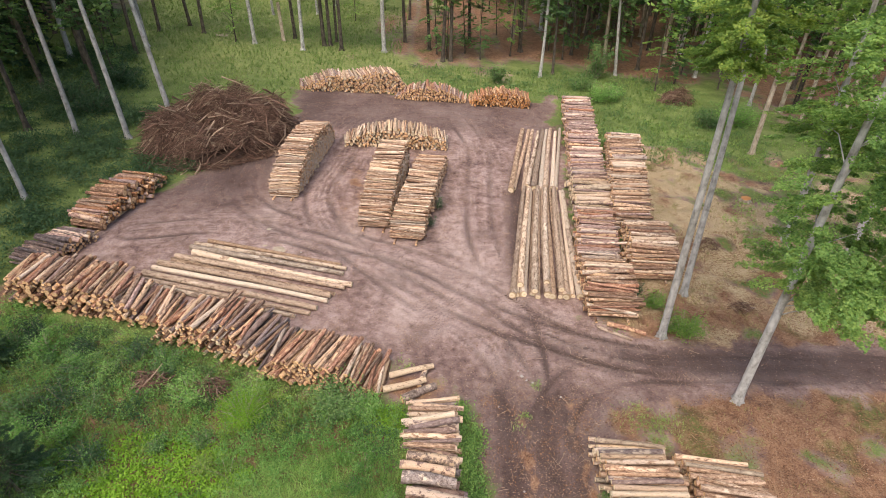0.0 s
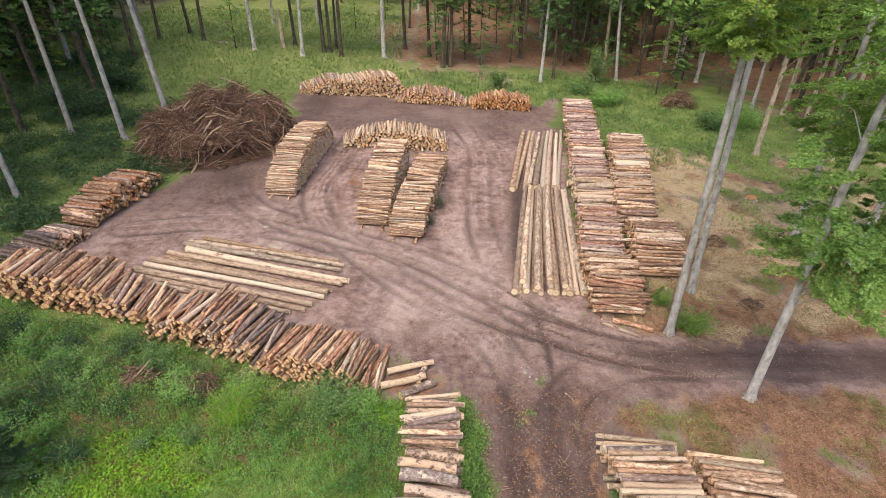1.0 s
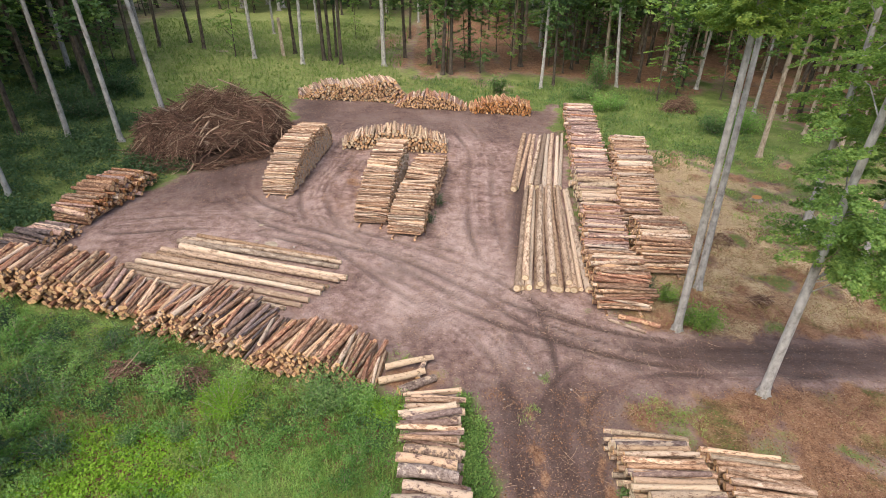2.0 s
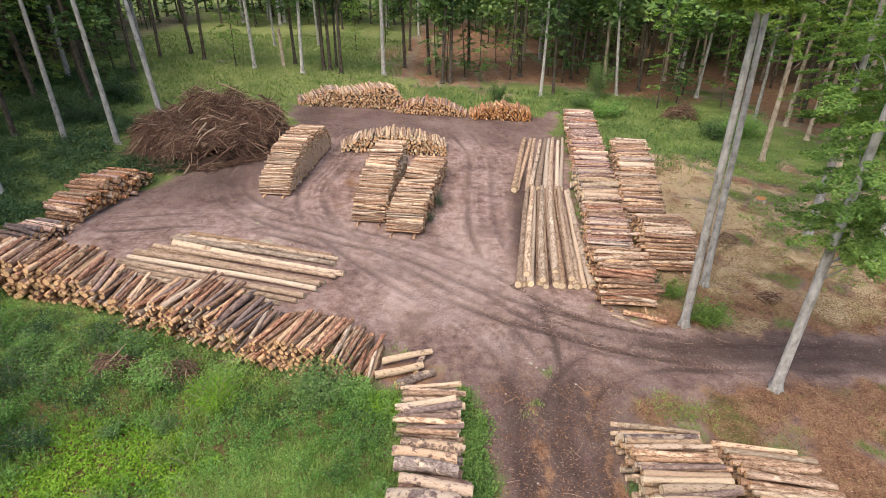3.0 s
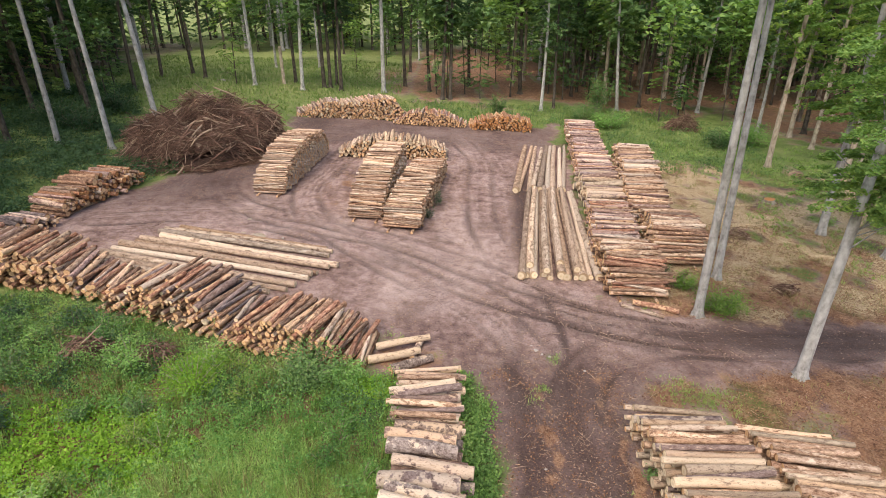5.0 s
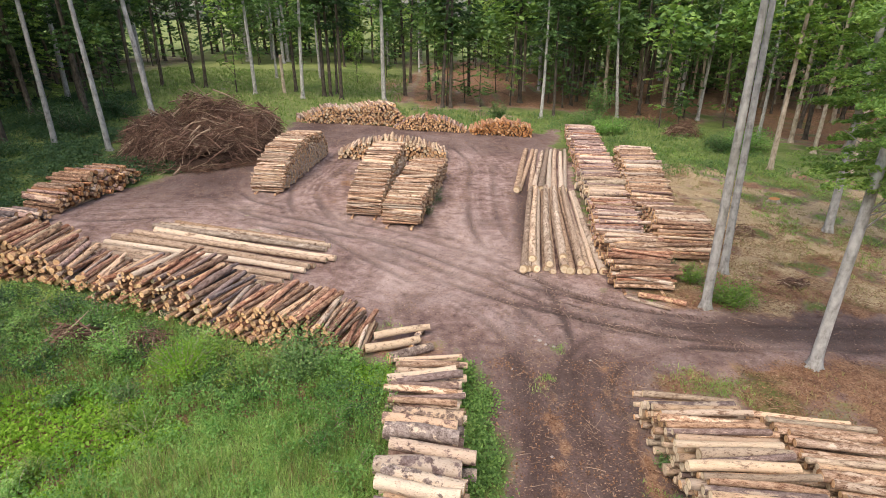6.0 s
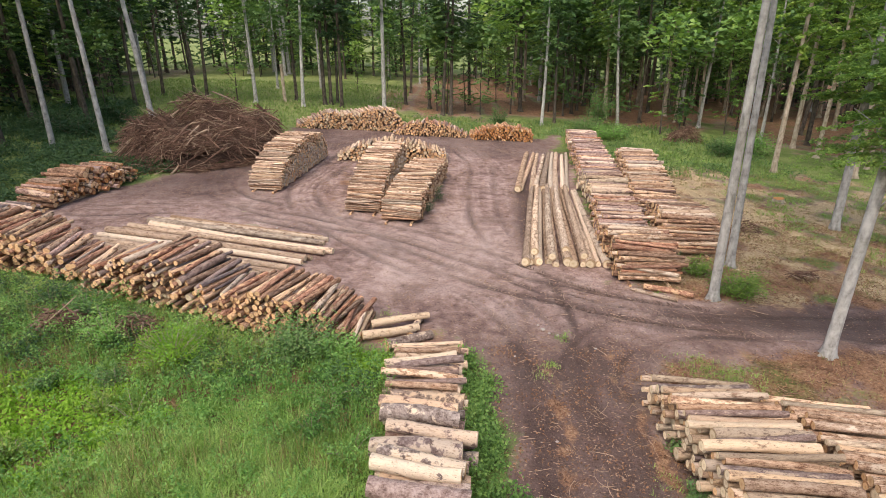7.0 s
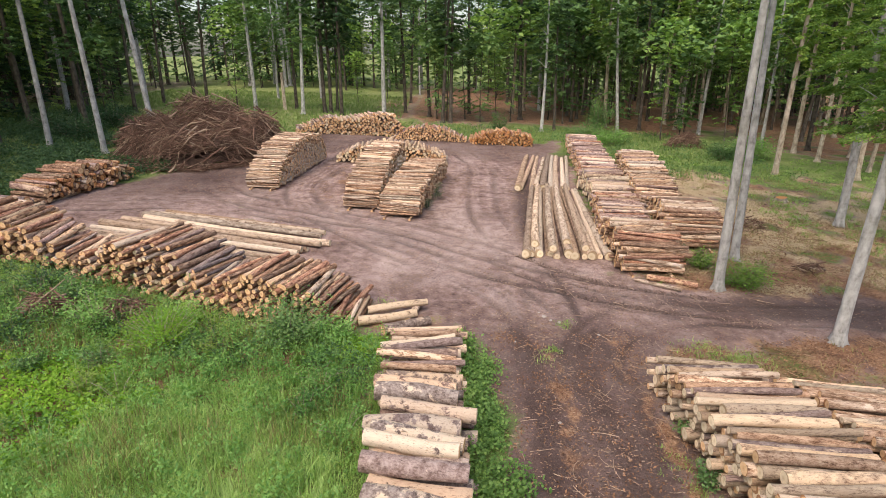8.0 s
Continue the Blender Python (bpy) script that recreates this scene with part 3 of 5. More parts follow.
    return tagged(new("ground", me), "packed grey-brown soil yard with ruts, grass and leaf litter round it", "ground", kind="structure")


build_ground()


# ---------------------------------------------------------------- logs
def log_mesh(name, seed, mats, sides=10, rings=5, bend=0.25, taper=0.08):
    """A round log of unit length and radius along x, slightly bent, tapered and lumpy."""
    g = np.random.RandomState(seed)
    ph = g.uniform(0, 6.28, 4)
    vs = []
    for i in range(rings):
        s = i / (rings - 1)
        cx, cy = bend * math.sin(s * 3.1 + ph[0]) * g.uniform(0.5, 1), bend * math.sin(s * 2.7 + ph[1]) * 0.7
        for k in range(sides):
            a = k * 2 * math.pi / sides
            r = (1 + taper * (0.5 - s)) * (1 + 0.05 * math.sin(2 * a + ph[2] + s) + 0.035 * math.sin(3 * a + ph[3] + 4 * s) + g.uniform(-0.02, 0.02))
            vs.append((s - 0.5, cx * (1 if 0 < i < rings - 1 else 0.9) + r * math.cos(a), cy + r * math.sin(a)))
    faces, slot = [], []
    for i in range(rings - 1):
        for k in range(sides):
            k2 = (k + 1) % sides
            faces.append((i * sides + k, i * sides + k2, (i + 1) * sides + k2, (i + 1) * sides + k))
            slot.append(0)
    me = bpy.data.meshes.new(name)
    top = (rings - 1) * sides
    faces.append(tuple(range(sides))[::-1])
    faces.append(tuple(range(top, top + sides)))
    slot += [1, 1]
    me.from_pydata(vs, [], faces)
    for mt in mats:
        me.materials.append(mt)
    for p, s in zip(me.polygons, slot):
        p.material_index, p.use_smooth = s, s == 0
    me.update()
    return me


CUT_INNER = {m: plain(m.name + " ends", *c) for m, c in CUT_INNER.items()}
LOGS = {}
for kind, mats in BARKS.items():
    stem = kind in ("stem", "rough_stem")
    LOGS[kind] = [log_mesh("log", 11 * i + len(kind), mats, 12 if stem or kind in ("grey", "pale", "pink") else 10, 9 if stem else 5, 0.5 if stem else 0.42, 0.3 if stem else 0.14) for i in range(7)]


def pack(length, top, mean, spread_r, rng, limit=900):
    """Log ends dropped one by one into the cross-section under the profile top(u). Rows of u, z, radius."""
    us = np.arange(0.0, length, 0.025)
    roof = np.array([top(u) for u in us])
    base = np.zeros_like(us)
    out = []
    while len(out) < limit:
        r = mean * 0.5 * math.exp(rng.normal(0, spread_r))
        r = min(max(r, mean * 0.28), mean * 0.85)
        z = np.full_like(us, r)
        if out:
            arr = np.array(out[-260:])
            dx = us[:, None] - arr[None, :, 0]
            s = (r + arr[None, :, 2]) ** 2 - dx * dx
            zz = np.where(s > 0, arr[None, :, 1] + np.sqrt(np.maximum(s, 0)), r)
            z = np.maximum(z, zz.max(1))
            if len(out) > 260:
                z = np.maximum(z, base + r)
        fits = (z + r * 0.5 <= roof) & (us > r * 0.8) & (us < length - r * 0.8)
        if not fits.any():
            break
        score = np.where(fits, z + rng.uniform(0, mean * 0.3, len(us)), 1e9)
        i = int(score.argmin())
        out.append((us[i], z[i], r))
        if len(out) % 130 == 0:
            for u, zc, rc in out[-260:-130]:
                m = np.abs(us - u) < rc
                base[m] = np.maximum(base[m], zc)
    return out


def profile(points):
    u, h = zip(*points)
    return lambda v: float(np.interp(v, u, h))


def log_stack(name, label, p0, p1, axis, length, points, mean, barks, seed, spread_r=0.22, slip=0.15, skew=2.3, group="log stacks", bearers=True, keep=300, fan=0.0, thin=0.95):
    """Round logs piled between p0 and p1 on the ground. points: (share of the way, height). axis: direction of the logs."""
    rng = np.random.RandomState(seed)
    p0, p1 = np.array(p0, float), np.array(p1, float)
    run = float(np.linalg.norm(p1 - p0))
    way = (p1 - p0) / run
    ax = np.array(axis, float)
    ax /= np.linalg.norm(ax)
    cx, cy = (p0 + p1) / 2
    root = thing(name, cx, cy, label, "log stack", group)
    inv = root.matrix_world.inverted()
    rows = pack(run, profile([(s * run, h) for s, h in points]), mean, spread_r, rng)
    lift = 0.12 if bearers else 0.0
    names, weights = zip(*barks)
    weights = np.array(weights, float) / sum(weights)
    prof = profile([(s * run, h) for s, h in points])
    order = sorted(range(len(rows)), key=lambda i: prof(rows[i][0]) - rows[i][1])
    single = set(order[:keep])
    rest = []
    turn0 = math.degrees(math.atan2(ax[1], ax[0]))
    for i, (u, z, r) in enumerate(rows):
        c = p0 + way * u + ax * rng.normal(0, slip)
        deep = prof(u) - z
        loose = skew * (1.6 if deep < mean * 1.2 else 0.8)
        turn = turn0 + rng.normal(0, loose) + fan * (u / run - 0.5)
        pitch = rng.normal(0, loose * 0.35)
        L = length * rng.uniform(0.93, 1.05)
        tz = float(land(*c)) + z + lift
        slope = math.degrees(math.atan((float(land(*(c + ax))) - float(land(*(c - ax)))) / 2))
        m = pose(c[0], c[1], tz, 0, 0, turn) @ pose(0, 0, 0, 0, -slope + pitch, 0) @ pose(0, 0, 0, rng.uniform(0, 360), 0, 180 if rng.rand() < 0.5 else 0)
        m = m @ Matrix.Diagonal((L, r * thin, r * thin, 1))
        me = LOGS[names[rng.choice(len(names), p=weights)]][rng.randint(7)]
        if i in single:
            ob = part("log", me, root)
            ob.matrix_parent_inverse = inv
            ob.matrix_basis = m
        else:
            rest.append((me, inv @ m))
    if rest:
        b = bmesh.new()
        mats = []
        for me, m in rest:
            n0 = len(b.verts)
            f0 = len(b.faces)
            b.from_mesh(me)
            b.verts.ensure_lookup_table()
            b.faces.ensure_lookup_table()
            for v in b.verts[n0:]:
                v.co = m @ v.co
            at = []
            for mt in (CUT_INNER.get(q, q) for q in me.materials):
                if mt not in mats:
                    mats.append(mt)
                at.append(mats.index(mt))
            for f in b.faces[f0:]:
                f.material_index = at[f.material_index]
        me = bpy.data.meshes.new("inner_log_mass")
        b.to_mesh(me)
        b.free()
        for mt in mats:
            me.materials.append(mt)
        tagged(part("inner_log_mass", me, root), kind="stuff")
    if bearers:
        for off in (-0.32, 0.32):
            o = ax * length * off
            a, b2 = p0 - way * 0.35 + o, p1 + way * 0.3 + o
            n = max(1, int(run // 4.5))
            for k in range(n):
                s, e = a + (b2 - a) * k / n, a + (b2 - a) * (k + 1) / n
                mid = (s + e) / 2
                dz = math.degrees(math.atan2(float(land(*e)) - float(land(*s)), float(np.linalg.norm(e - s))))
                m = pose(mid[0], mid[1], float(land(*mid)) + 0.06, 0, 0, math.degrees(math.atan2(way[1], way[0]))) @ pose(0, 0, 0, 0, -dz, 0)
                ob = part("bearer", LOGS["brown"][(k + 2) % 7], root)
                ob.matrix_parent_inverse = inv
                ob.matrix_basis = m @ Matrix.Diagonal((float(np.linalg.norm(e - s)) * 1.02, 0.075, 0.075, 1))
    return root


FLAT = [(0, 0.6), (0.06, 1.0), (0.5, 1.0), (0.94, 1.0), (1, 0.6)]


def scaled(h, pts=FLAT):
    return [(s, v * h) for s, v in pts]


# the three stacks in the middle of the yard and the one behind them
log_stack("log_stack", "tall stack of thin pale round logs on bearers", (-12.2, 36.25), (-11.15, 47.3), (1, -0.03), 2.15, [(0, 0.6), (0.07, 1.3), (0.3, 2.3), (0.6, 2.65), (0.9, 2.2), (1, 0.9)], 0.16, [("tan", 6), ("pale", 1), ("brown", 1)], 1, slip=0.055, skew=3.2, spread_r=0.3, thin=0.9)
log_stack("log_stack", "tall stack of thin tan and brown logs on bearers", (-5.0, 32.4), (-4.1, 42.5), (1, -0.03), 2.2, [(0, 0.5), (0.08, 1.2), (0.4, 2.2), (0.7, 2.6), (0.95, 2.5), (1, 1.6)], 0.16, [("tan", 5), ("brown", 2), ("pale", 1)], 2, slip=0.055, skew=3.2, spread_r=0.3, thin=0.9)
log_stack("log_stack", "stack of thin tan logs on bearers in the yard", (-2.65, 31.0), (-0.9, 42.6), (1, -0.04), 2.3, [(0, 0.5), (0.08, 1.15), (0.35, 1.7), (0.65, 1.65), (0.93, 1.4), (1, 0.8)], 0.155, [("tan", 5), ("brown", 2), ("pale", 1)], 3, slip=0.055, skew=3.2, spread_r=0.3, thin=0.9)
log_stack("log_stack", "rounded pile of pale logs with sawn ends showing", (-9.3, 47.4), (0.3, 47.3), (-0.06, 1), 2.4, [(0, 0.3), (0.2, 1.3), (0.45, 1.9), (0.6, 1.95), (0.8, 1.5), (0.97, 1.0), (1, 0.4)], 0.23, [("tan", 4), ("pale", 3)], 4, bearers=False)
# along the far edge
log_stack("log_stack", "long heap of tan logs at the far edge of the yard", (-16.6, 62.2), (-4.6, 62.2), (-0.3, 1), 2.8, [(0, 0.4), (0.2, 1.3), (0.32, 1.9), (0.45, 1.7), (0.6, 2.0), (0.75, 2.5), (0.9, 2.3), (1, 1.0)], 0.24, [("tan", 3), ("mauve", 2), ("pale", 1)], 5, bearers=False)
log_stack("log_stack", "low heap of mauve-barked logs at the far edge of the yard", (-5.3, 60.5), (2.5, 60.2), (0.02, 1), 2.5, [(0, 0.3), (0.2, 1.2), (0.45, 1.6), (0.7, 1.4), (0.9, 0.7), (1, 0.3)], 0.22, [("mauve", 4), ("rust", 2)], 6, bearers=False)
log_stack("log_stack", "low heap of logs with orange sawn ends at the far edge", (2.7, 59.7), (9.5, 59.5), (0.0, 1), 2.5, [(0, 0.5), (0.25, 1.2), (0.5, 1.6), (0.7, 1.4), (0.8, 1.5), (1, 0.9)], 0.24, [("orange", 4), ("rust", 1)], 7, bearers=False)
# the row along the east side
log_stack("log_stack", "long stack of thin reddish-brown logs on the east side", (14.7, 59.8), (11.9, 41.2), (1, 0.0), 2.75, scaled(1.35), 0.19, [("mauve", 5), ("rust", 1)], 8)
log_stack("log_stack", "short stack of thick pale debarked logs", (11.8, 41.0), (11.1, 35.1), (1, 0.02), 2.8, scaled(1.45), 0.30, [("pink", 4), ("pale", 2)], 9)
log_stack("log_stack", "stack of thin mauve-brown logs behind the long stems", (11.0, 34.9), (9.9, 28.4), (1, 0.0), 2.6, scaled(1.3), 0.18, [("mauve", 4), ("rust", 1)], 10)
log_stack("log_stack", "stack of rust-brown logs at the end of the east row", (9.9, 28.0), (9.6, 23.7), (1, -0.02), 2.9, [(0, 1.3), (0.4, 1.8), (0.7, 1.75), (0.88, 1.25), (1, 0.6)], 0.21, [("tan", 4), ("brown", 3), ("rust", 2)], 11, slip=0.16, skew=3.4)
log_stack("log_stack", "narrow stack of tan and rust logs in the second row", (16.9, 48.8), (13.4, 33.6), (1, 0.0), 2.75, [(0, 1.1), (0.08, 1.75), (0.5, 1.75), (0.9, 1.6), (1, 1.0)], 0.19, [("tan", 5), ("mauve", 1), ("brown", 2)], 12)
log_stack("log_stack", "stack of rust and tan logs beside the twin beeches", (14.0, 32.5), (13.1, 27.5), (1, -0.02), 3.0, [(0, 1.4), (0.3, 1.85), (0.7, 1.8), (0.9, 1.3), (1, 0.7)], 0.21, [("tan", 5), ("rust", 1), ("brown", 1)], 13, slip=0.14, skew=2.2)
# the west side
log_stack("log_stack", "stack of thick tan logs at the west edge by the brush", (-24.0, 30.8), (-22.7, 38.0), (1, -0.15), 2.4, [(0, 0.8), (0.2, 1.3), (0.6, 1.6), (0.85, 1.3), (1, 0.5)], 0.27, [("tan", 1), ("brown", 3), ("mauve", 2), ("orange", 2)], 14, slip=0.16)
log_stack("log_stack", "low stack of dark grey weathered logs", (-25.3, 26.6), (-23.9, 30.2), (1, -0.3), 2.5, [(0, 0.6), (0.5, 1.0), (1, 0.6)], 0.2, [("dark", 4), ("mauve", 1)], 15, bearers=False)
log_stack("log_stack", "long stack of brown logs with sawn ends over the weeds", (-23.9, 24.6), (-14.9, 22.75), (0.06, 1), 2.45, [(0, 1.7), (0.1, 2.15), (0.35, 2.25), (0.58, 2.05), (0.72, 1.5), (0.86, 0.9), (1, 0.5)], 0.235, [("tan", 1), ("brown", 5), ("rust", 3), ("mauve", 1)], 16, slip=0.22, skew=3.0, bearers=False)
log_stack("log_stack", "stack of rough brown logs with peeling bark above the weeds", (-14.7, 22.1), (-7.9, 19.9), (0.3, 0.95), 2.4, [(0, 0.6), (0.2, 1.5), (0.4, 2.0), (0.65, 2.0), (0.85, 1.4), (1, 0.6)], 0.195, [("tan", 1), ("brown", 4), ("rust", 3), ("pink", 2), ("dark", 1)], 17, slip=0.26, skew=5.5, bearers=False)
log_stack("log_stack", "stack of brown logs with orange sawn ends by the weeds", (-8.5, 19.5), (-3.0, 18.5), (0.38, 0.93), 2.4, [(0, 0.6), (0.18, 1.5), (0.4, 1.85), (0.65, 1.6), (0.85, 1.0), (1, 0.4)], 0.195, [("tan", 2), ("brown", 4), ("rust", 3)], 18, slip=0.14, skew=3.0, bearers=False, fan=20)
# beside the way out
log_stack("log_stack", "stack of thick grey logs with peeling bark by the track", (-0.55, 14.4), (-0.5, 6.5), (1, -0.1), 2.35, [(0, 0.5), (0.15, 0.9), (0.4, 1.2), (1, 1.35)], 0.43, [("pink", 5), ("grey", 3)], 19, slip=0.12, skew=2.5, bearers=False)
log_stack("log_stack", "low untidy stack of grey logs and split poles by the track", (-0.65, 17.4), (-0.55, 14.4), (1, 0.04), 2.35, [(0, 0.35), (0.3, 0.75), (0.8, 0.8), (1, 0.5)], 0.26, [("pink", 3), ("grey", 2), ("tan", 2)], 20, slip=0.15, skew=6.0, bearers=False)
log_stack("log_stack", "stack of pale logs with cream sawn ends beside the track", (7.85, 14.9), (8.15, 6.5), (1, 0.0), 2.85, [(0, 0.95), (0.1, 1.3), (0.4, 1.7), (1, 2.0)], 0.24, [("pale", 5), ("pink", 1), ("tan", 2)], 21, slip=0.16, skew=2.4, bearers=False)
log_stack("log_stack", "stack of tan logs with pale sawn ends on the litter", (11.3, 14.2), (11.9, 6.5), (1, -0.14), 2.9, [(0, 0.8), (0.12, 1.2), (0.5, 1.4), (1, 1.5)], 0.21, [("tan", 4), ("pale", 3), ("brown", 1)], 22, slip=0.12, skew=2.2, bearers=False)


def single_log(label, a, b, r, kind, za=0.0, zb=0.0, seed=0, name="log", group="loose logs"):
    """One log lying between two points; za, zb lift its ends off the ground."""
    a, b = np.array(a, float), np.array(b, float)
    pa = Vector((a[0], a[1], float(land(*a)) + r + za))
    pb = Vector((b[0], b[1], float(land(*b)) + r + zb))
    d = pb - pa
    ob = new(name, LOGS[kind][seed % 7])
    ob.matrix_world = Matrix.Translation((pa + pb) / 2) @ d.to_track_quat("X", "Z").to_matrix().to_4x4() @ Matrix.Diagonal((d.length, r, r, 1))
    return tagged(ob, label, "log", group)


# long peeled stems, west
rng = np.random.RandomState(5)
WEST = [((-16.3, 29.6), (-6.2, 27.4), 0.17, 0), ((-16.4, 29.1), (-6.3, 26.9), 0.2, 0), ((-16.1, 28.5), (-5.6, 25.9), 0.22, 0), ((-16.9, 28.0), (-6.0, 25.45), 0.2, 0.1), ((-17.0, 27.6), (-6.5, 25.0), 0.2, 0),
        ((-17.6, 27.2), (-6.7, 24.6), 0.21, 0.1), ((-17.9, 26.9), (-6.8, 24.2), 0.19, 0), ((-18.2, 26.3), (-7.3, 23.6), 0.22, 0), ((-18.4, 25.7), (-7.6, 23.2), 0.18, 0), ((-17.8, 25.3), (-8.4, 22.9), 0.18, 0.0),
        ((-15.6, 30.0), (-6.6, 27.9), 0.15, 0.0)]
for i, (a, b, r, lift) in enumerate(WEST):
    single_log("long peeled cream-coloured stem lying beside the others", a, b, r * 0.84, "rough_stem" if i in (0, 4, 8, 9) else "stem", lift, lift, i, "long_stem", "long stems, west")
for i in range(11):
    s = i / 10
    single_log("long pale peeled stem in the row at the yard's east side", (3.95 + 4.1 * s + rng.normal(0, 0.05), 25.4 + rng.normal(0, 0.15)), (6.3 + 3.3 * s + rng.normal(0, 0.08), 39.2 + rng.normal(0, 0.4)), 0.18 + rng.uniform(-0.03, 0.05), "rough_stem" if i in (0, 3, 7) else "stem", 0, 0, i, "long_stem", "long stems, near east")
for i in range(4):
    s = (i + 0.7) / 5
    single_log("long pale peeled stem on top of the row", (3.95 + 4.1 * s, 25.7 + rng.normal(0, 0.2)), (6.3 + 3.3 * s, 38.7), 0.18, "stem", 0.36, 0.34, i + 3, "long_stem", "long stems, near east")
for i in range(9):
    s = i / 8
    single_log("long pale peeled stem in the far row", (5.3 + 3.8 * s + rng.normal(0, 0.06), 38.6 + 1.0 * s + rng.normal(0, 0.25)), (7.9 + 3.7 * s, 51.6 + rng.normal(0, 0.5)), 0.18 + rng.uniform(-0.03, 0.05), "rough_stem" if i in (3, 4) else "stem", 0, 0, i + 1, "long_stem", "long stems, far east")
# loose logs by the way
single_log("pale peeled log lying at the weeds' edge", (-2.8, 18.75), (-0.6, 19.3), 0.14, "pale", 0.05, 0.25, 1)
single_log("pale log resting on others at the weeds' edge", (-3.0, 17.75), (-1.0, 18.5), 0.16, "pale", 0.1, 0.2, 2)
single_log("dark rough-barked log at the weeds' edge", (-2.1, 17.3), (-0.5, 18.2), 0.2, "grey", 0, 0, 3)
single_log("short log under the pile", (-1.3, 18.2), (-0.9, 19.5), 0.13, "grey", 0, 0, 4)
single_log("rust-brown log fallen at the foot of the stack", (9.2, 23.2), (11.2, 22.5), 0.13, "rust", 0, 0, 5)
single_log("thin pale log fallen at the foot of the stack", (8.6, 23.0), (10.3, 22.0), 0.09, "tan", 0, 0, 6)
single_log("dark log leaning between two stacks", (11.2, 25.0), (12.8, 25.8), 0.13, "brown", 0.1, 0.4, 2)


# ---------------------------------------------------------------- brush heaps
def brush_heap(name, label, x, y, rx, ry, h, count, big, seed, turn=0.0, reach=1.0):
    rng = np.random.RandomState(seed)
    root = thing(name, x, y, label, "brush pile", turn=turn)

    def top(px, py):
        q = (px / rx) ** 2 + (py / ry) ** 2
        return h * np.clip(1 - q, 0, 1) ** 0.3 * (0.82 + 0.34 * wave(px, py, 3.4, seed)) * (1 + 0.12 * px / rx)
    a = np.linspace(-1, 1, 40)
    gx, gy = np.meshgrid(a * rx * 0.95, a * ry * 0.95)
    gx, gy = gx.ravel(), gy.ravel()
    gz = top(gx, gy) * 0.66 - 0.55 + 0.08 * wave(gx, gy, 0.8, seed + 1)
    i = (np.arange(39)[:, None] * 40 + np.arange(39)[None, :]).ravel()
    ct, sn = math.cos(radians(turn)), math.sin(radians(turn))

    def lie(p, q):
        return land(x + ct * p - sn * q, y + sn * p + ct * q) - float(land(x, y))
    slope = lie(gx, gy)
    # Filler sheet inside, coloured dark as the shaded gaps between sticks.
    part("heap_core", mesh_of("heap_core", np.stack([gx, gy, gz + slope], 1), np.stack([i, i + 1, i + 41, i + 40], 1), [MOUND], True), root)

    def sticks(n, lmin, lmax, rmin, rmax):
        ang, rr = rng.uniform(0, 6.283, n), np.sqrt(rng.uniform(0, 1, n)) * 1.1
        cx, cy = rx * rr * np.cos(ang), ry * rr * np.sin(ang)
        cz = top(cx, cy) + rng.uniform(-0.5, 0.45, n) * min(1.0, h / 1.5)
        L = rng.uniform(lmin, lmax, n) * reach
        az = np.where(rng.rand(n) < 0.25, rng.normal(-0.3, 0.5, n), rng.uniform(0, 6.283, n))
        e = 0.05
        gxx, gyy = (top(cx + e, cy) - top(cx - e, cy)) / (2 * e), (top(cx, cy + e) - top(cx, cy - e)) / (2 * e)
        dz = np.clip((gxx * np.cos(az) + gyy * np.sin(az)) * 0.6, -0.6, 0.6) + rng.normal(0, 0.3, n)
        d = np.stack([np.cos(az), np.sin(az), dz], 1)
        d /= np.linalg.norm(d, axis=1, keepdims=True)
        c = np.stack([cx, cy, np.maximum(cz, 0.05) + lie(cx, cy)], 1)
        side = np.stack([-np.sin(az), np.cos(az), np.zeros(n)], 1)
        bow = (rng.normal(0, 0.16, n) * L)[:, None]
        sag = np.zeros((n, 3))
        sag[:, 2] = rng.normal(0.02, 0.05, n) * L
        k = np.linspace(-0.5, 0.5, 4)
        p = np.stack([c + d * (L * s)[:, None] + (side * bow + sag) * (0.25 - s * s) * 2 for s in k], 1)
        r0 = rng.uniform(rmin, rmax, n)
        rad = np.stack([r0, r0 * 0.85, r0 * 0.6, r0 * 0.25], 1)
        return p, rad
    v, f = tubes(*sticks(count, 0.7, 2.6, 0.008, 0.03), 3)
    tagged(part("twig_tangle", mesh_of("twig_tangle", v, f, [BRUSH]), root), kind="stuff")
    v, f = tubes(*sticks(count // 6, 0.8, 2.4, 0.012, 0.035), 3)
    tagged(part("pale_twig_tangle", mesh_of("pale_twig_tangle", v, f, [BRUSH_PALE]), root), kind="stuff")
    P, R = sticks(big, 1.2, 4.0, 0.03, 0.085)
    for p, r in zip(P, R):
        p[:, 2] += 0.08
        v, f = tubes(p[None], r[None], 6)
        part("branch", mesh_of("branch", v, f, [BRUSH_PALE if rng.rand() < 0.35 else BRUSH], True), root)
    return root


brush_heap("brush_pile", "large heap of dead brown branches at the yard's edge", -20.0, 46.3, 6.4, 5.0, 3.6, 9500, 260, 31, turn=47)
brush_heap("brush_pile", "small heap of dead branches at the edge of the wood", 27.2, 62.5, 1.7, 1.3, 1.3, 700, 14, 32, reach=0.6)
brush_heap("brush_pile", "small heap of grey twigs among the weeds", -13.9, 17.6, 0.8, 0.6, 0.85, 260, 14, 33, reach=0.42)
brush_heap("brush_pile", "low mound of earth and brown twigs among the weeds", -10.9, 17.3, 0.9, 0.65, 0.85, 360, 4, 34, reach=0.3)


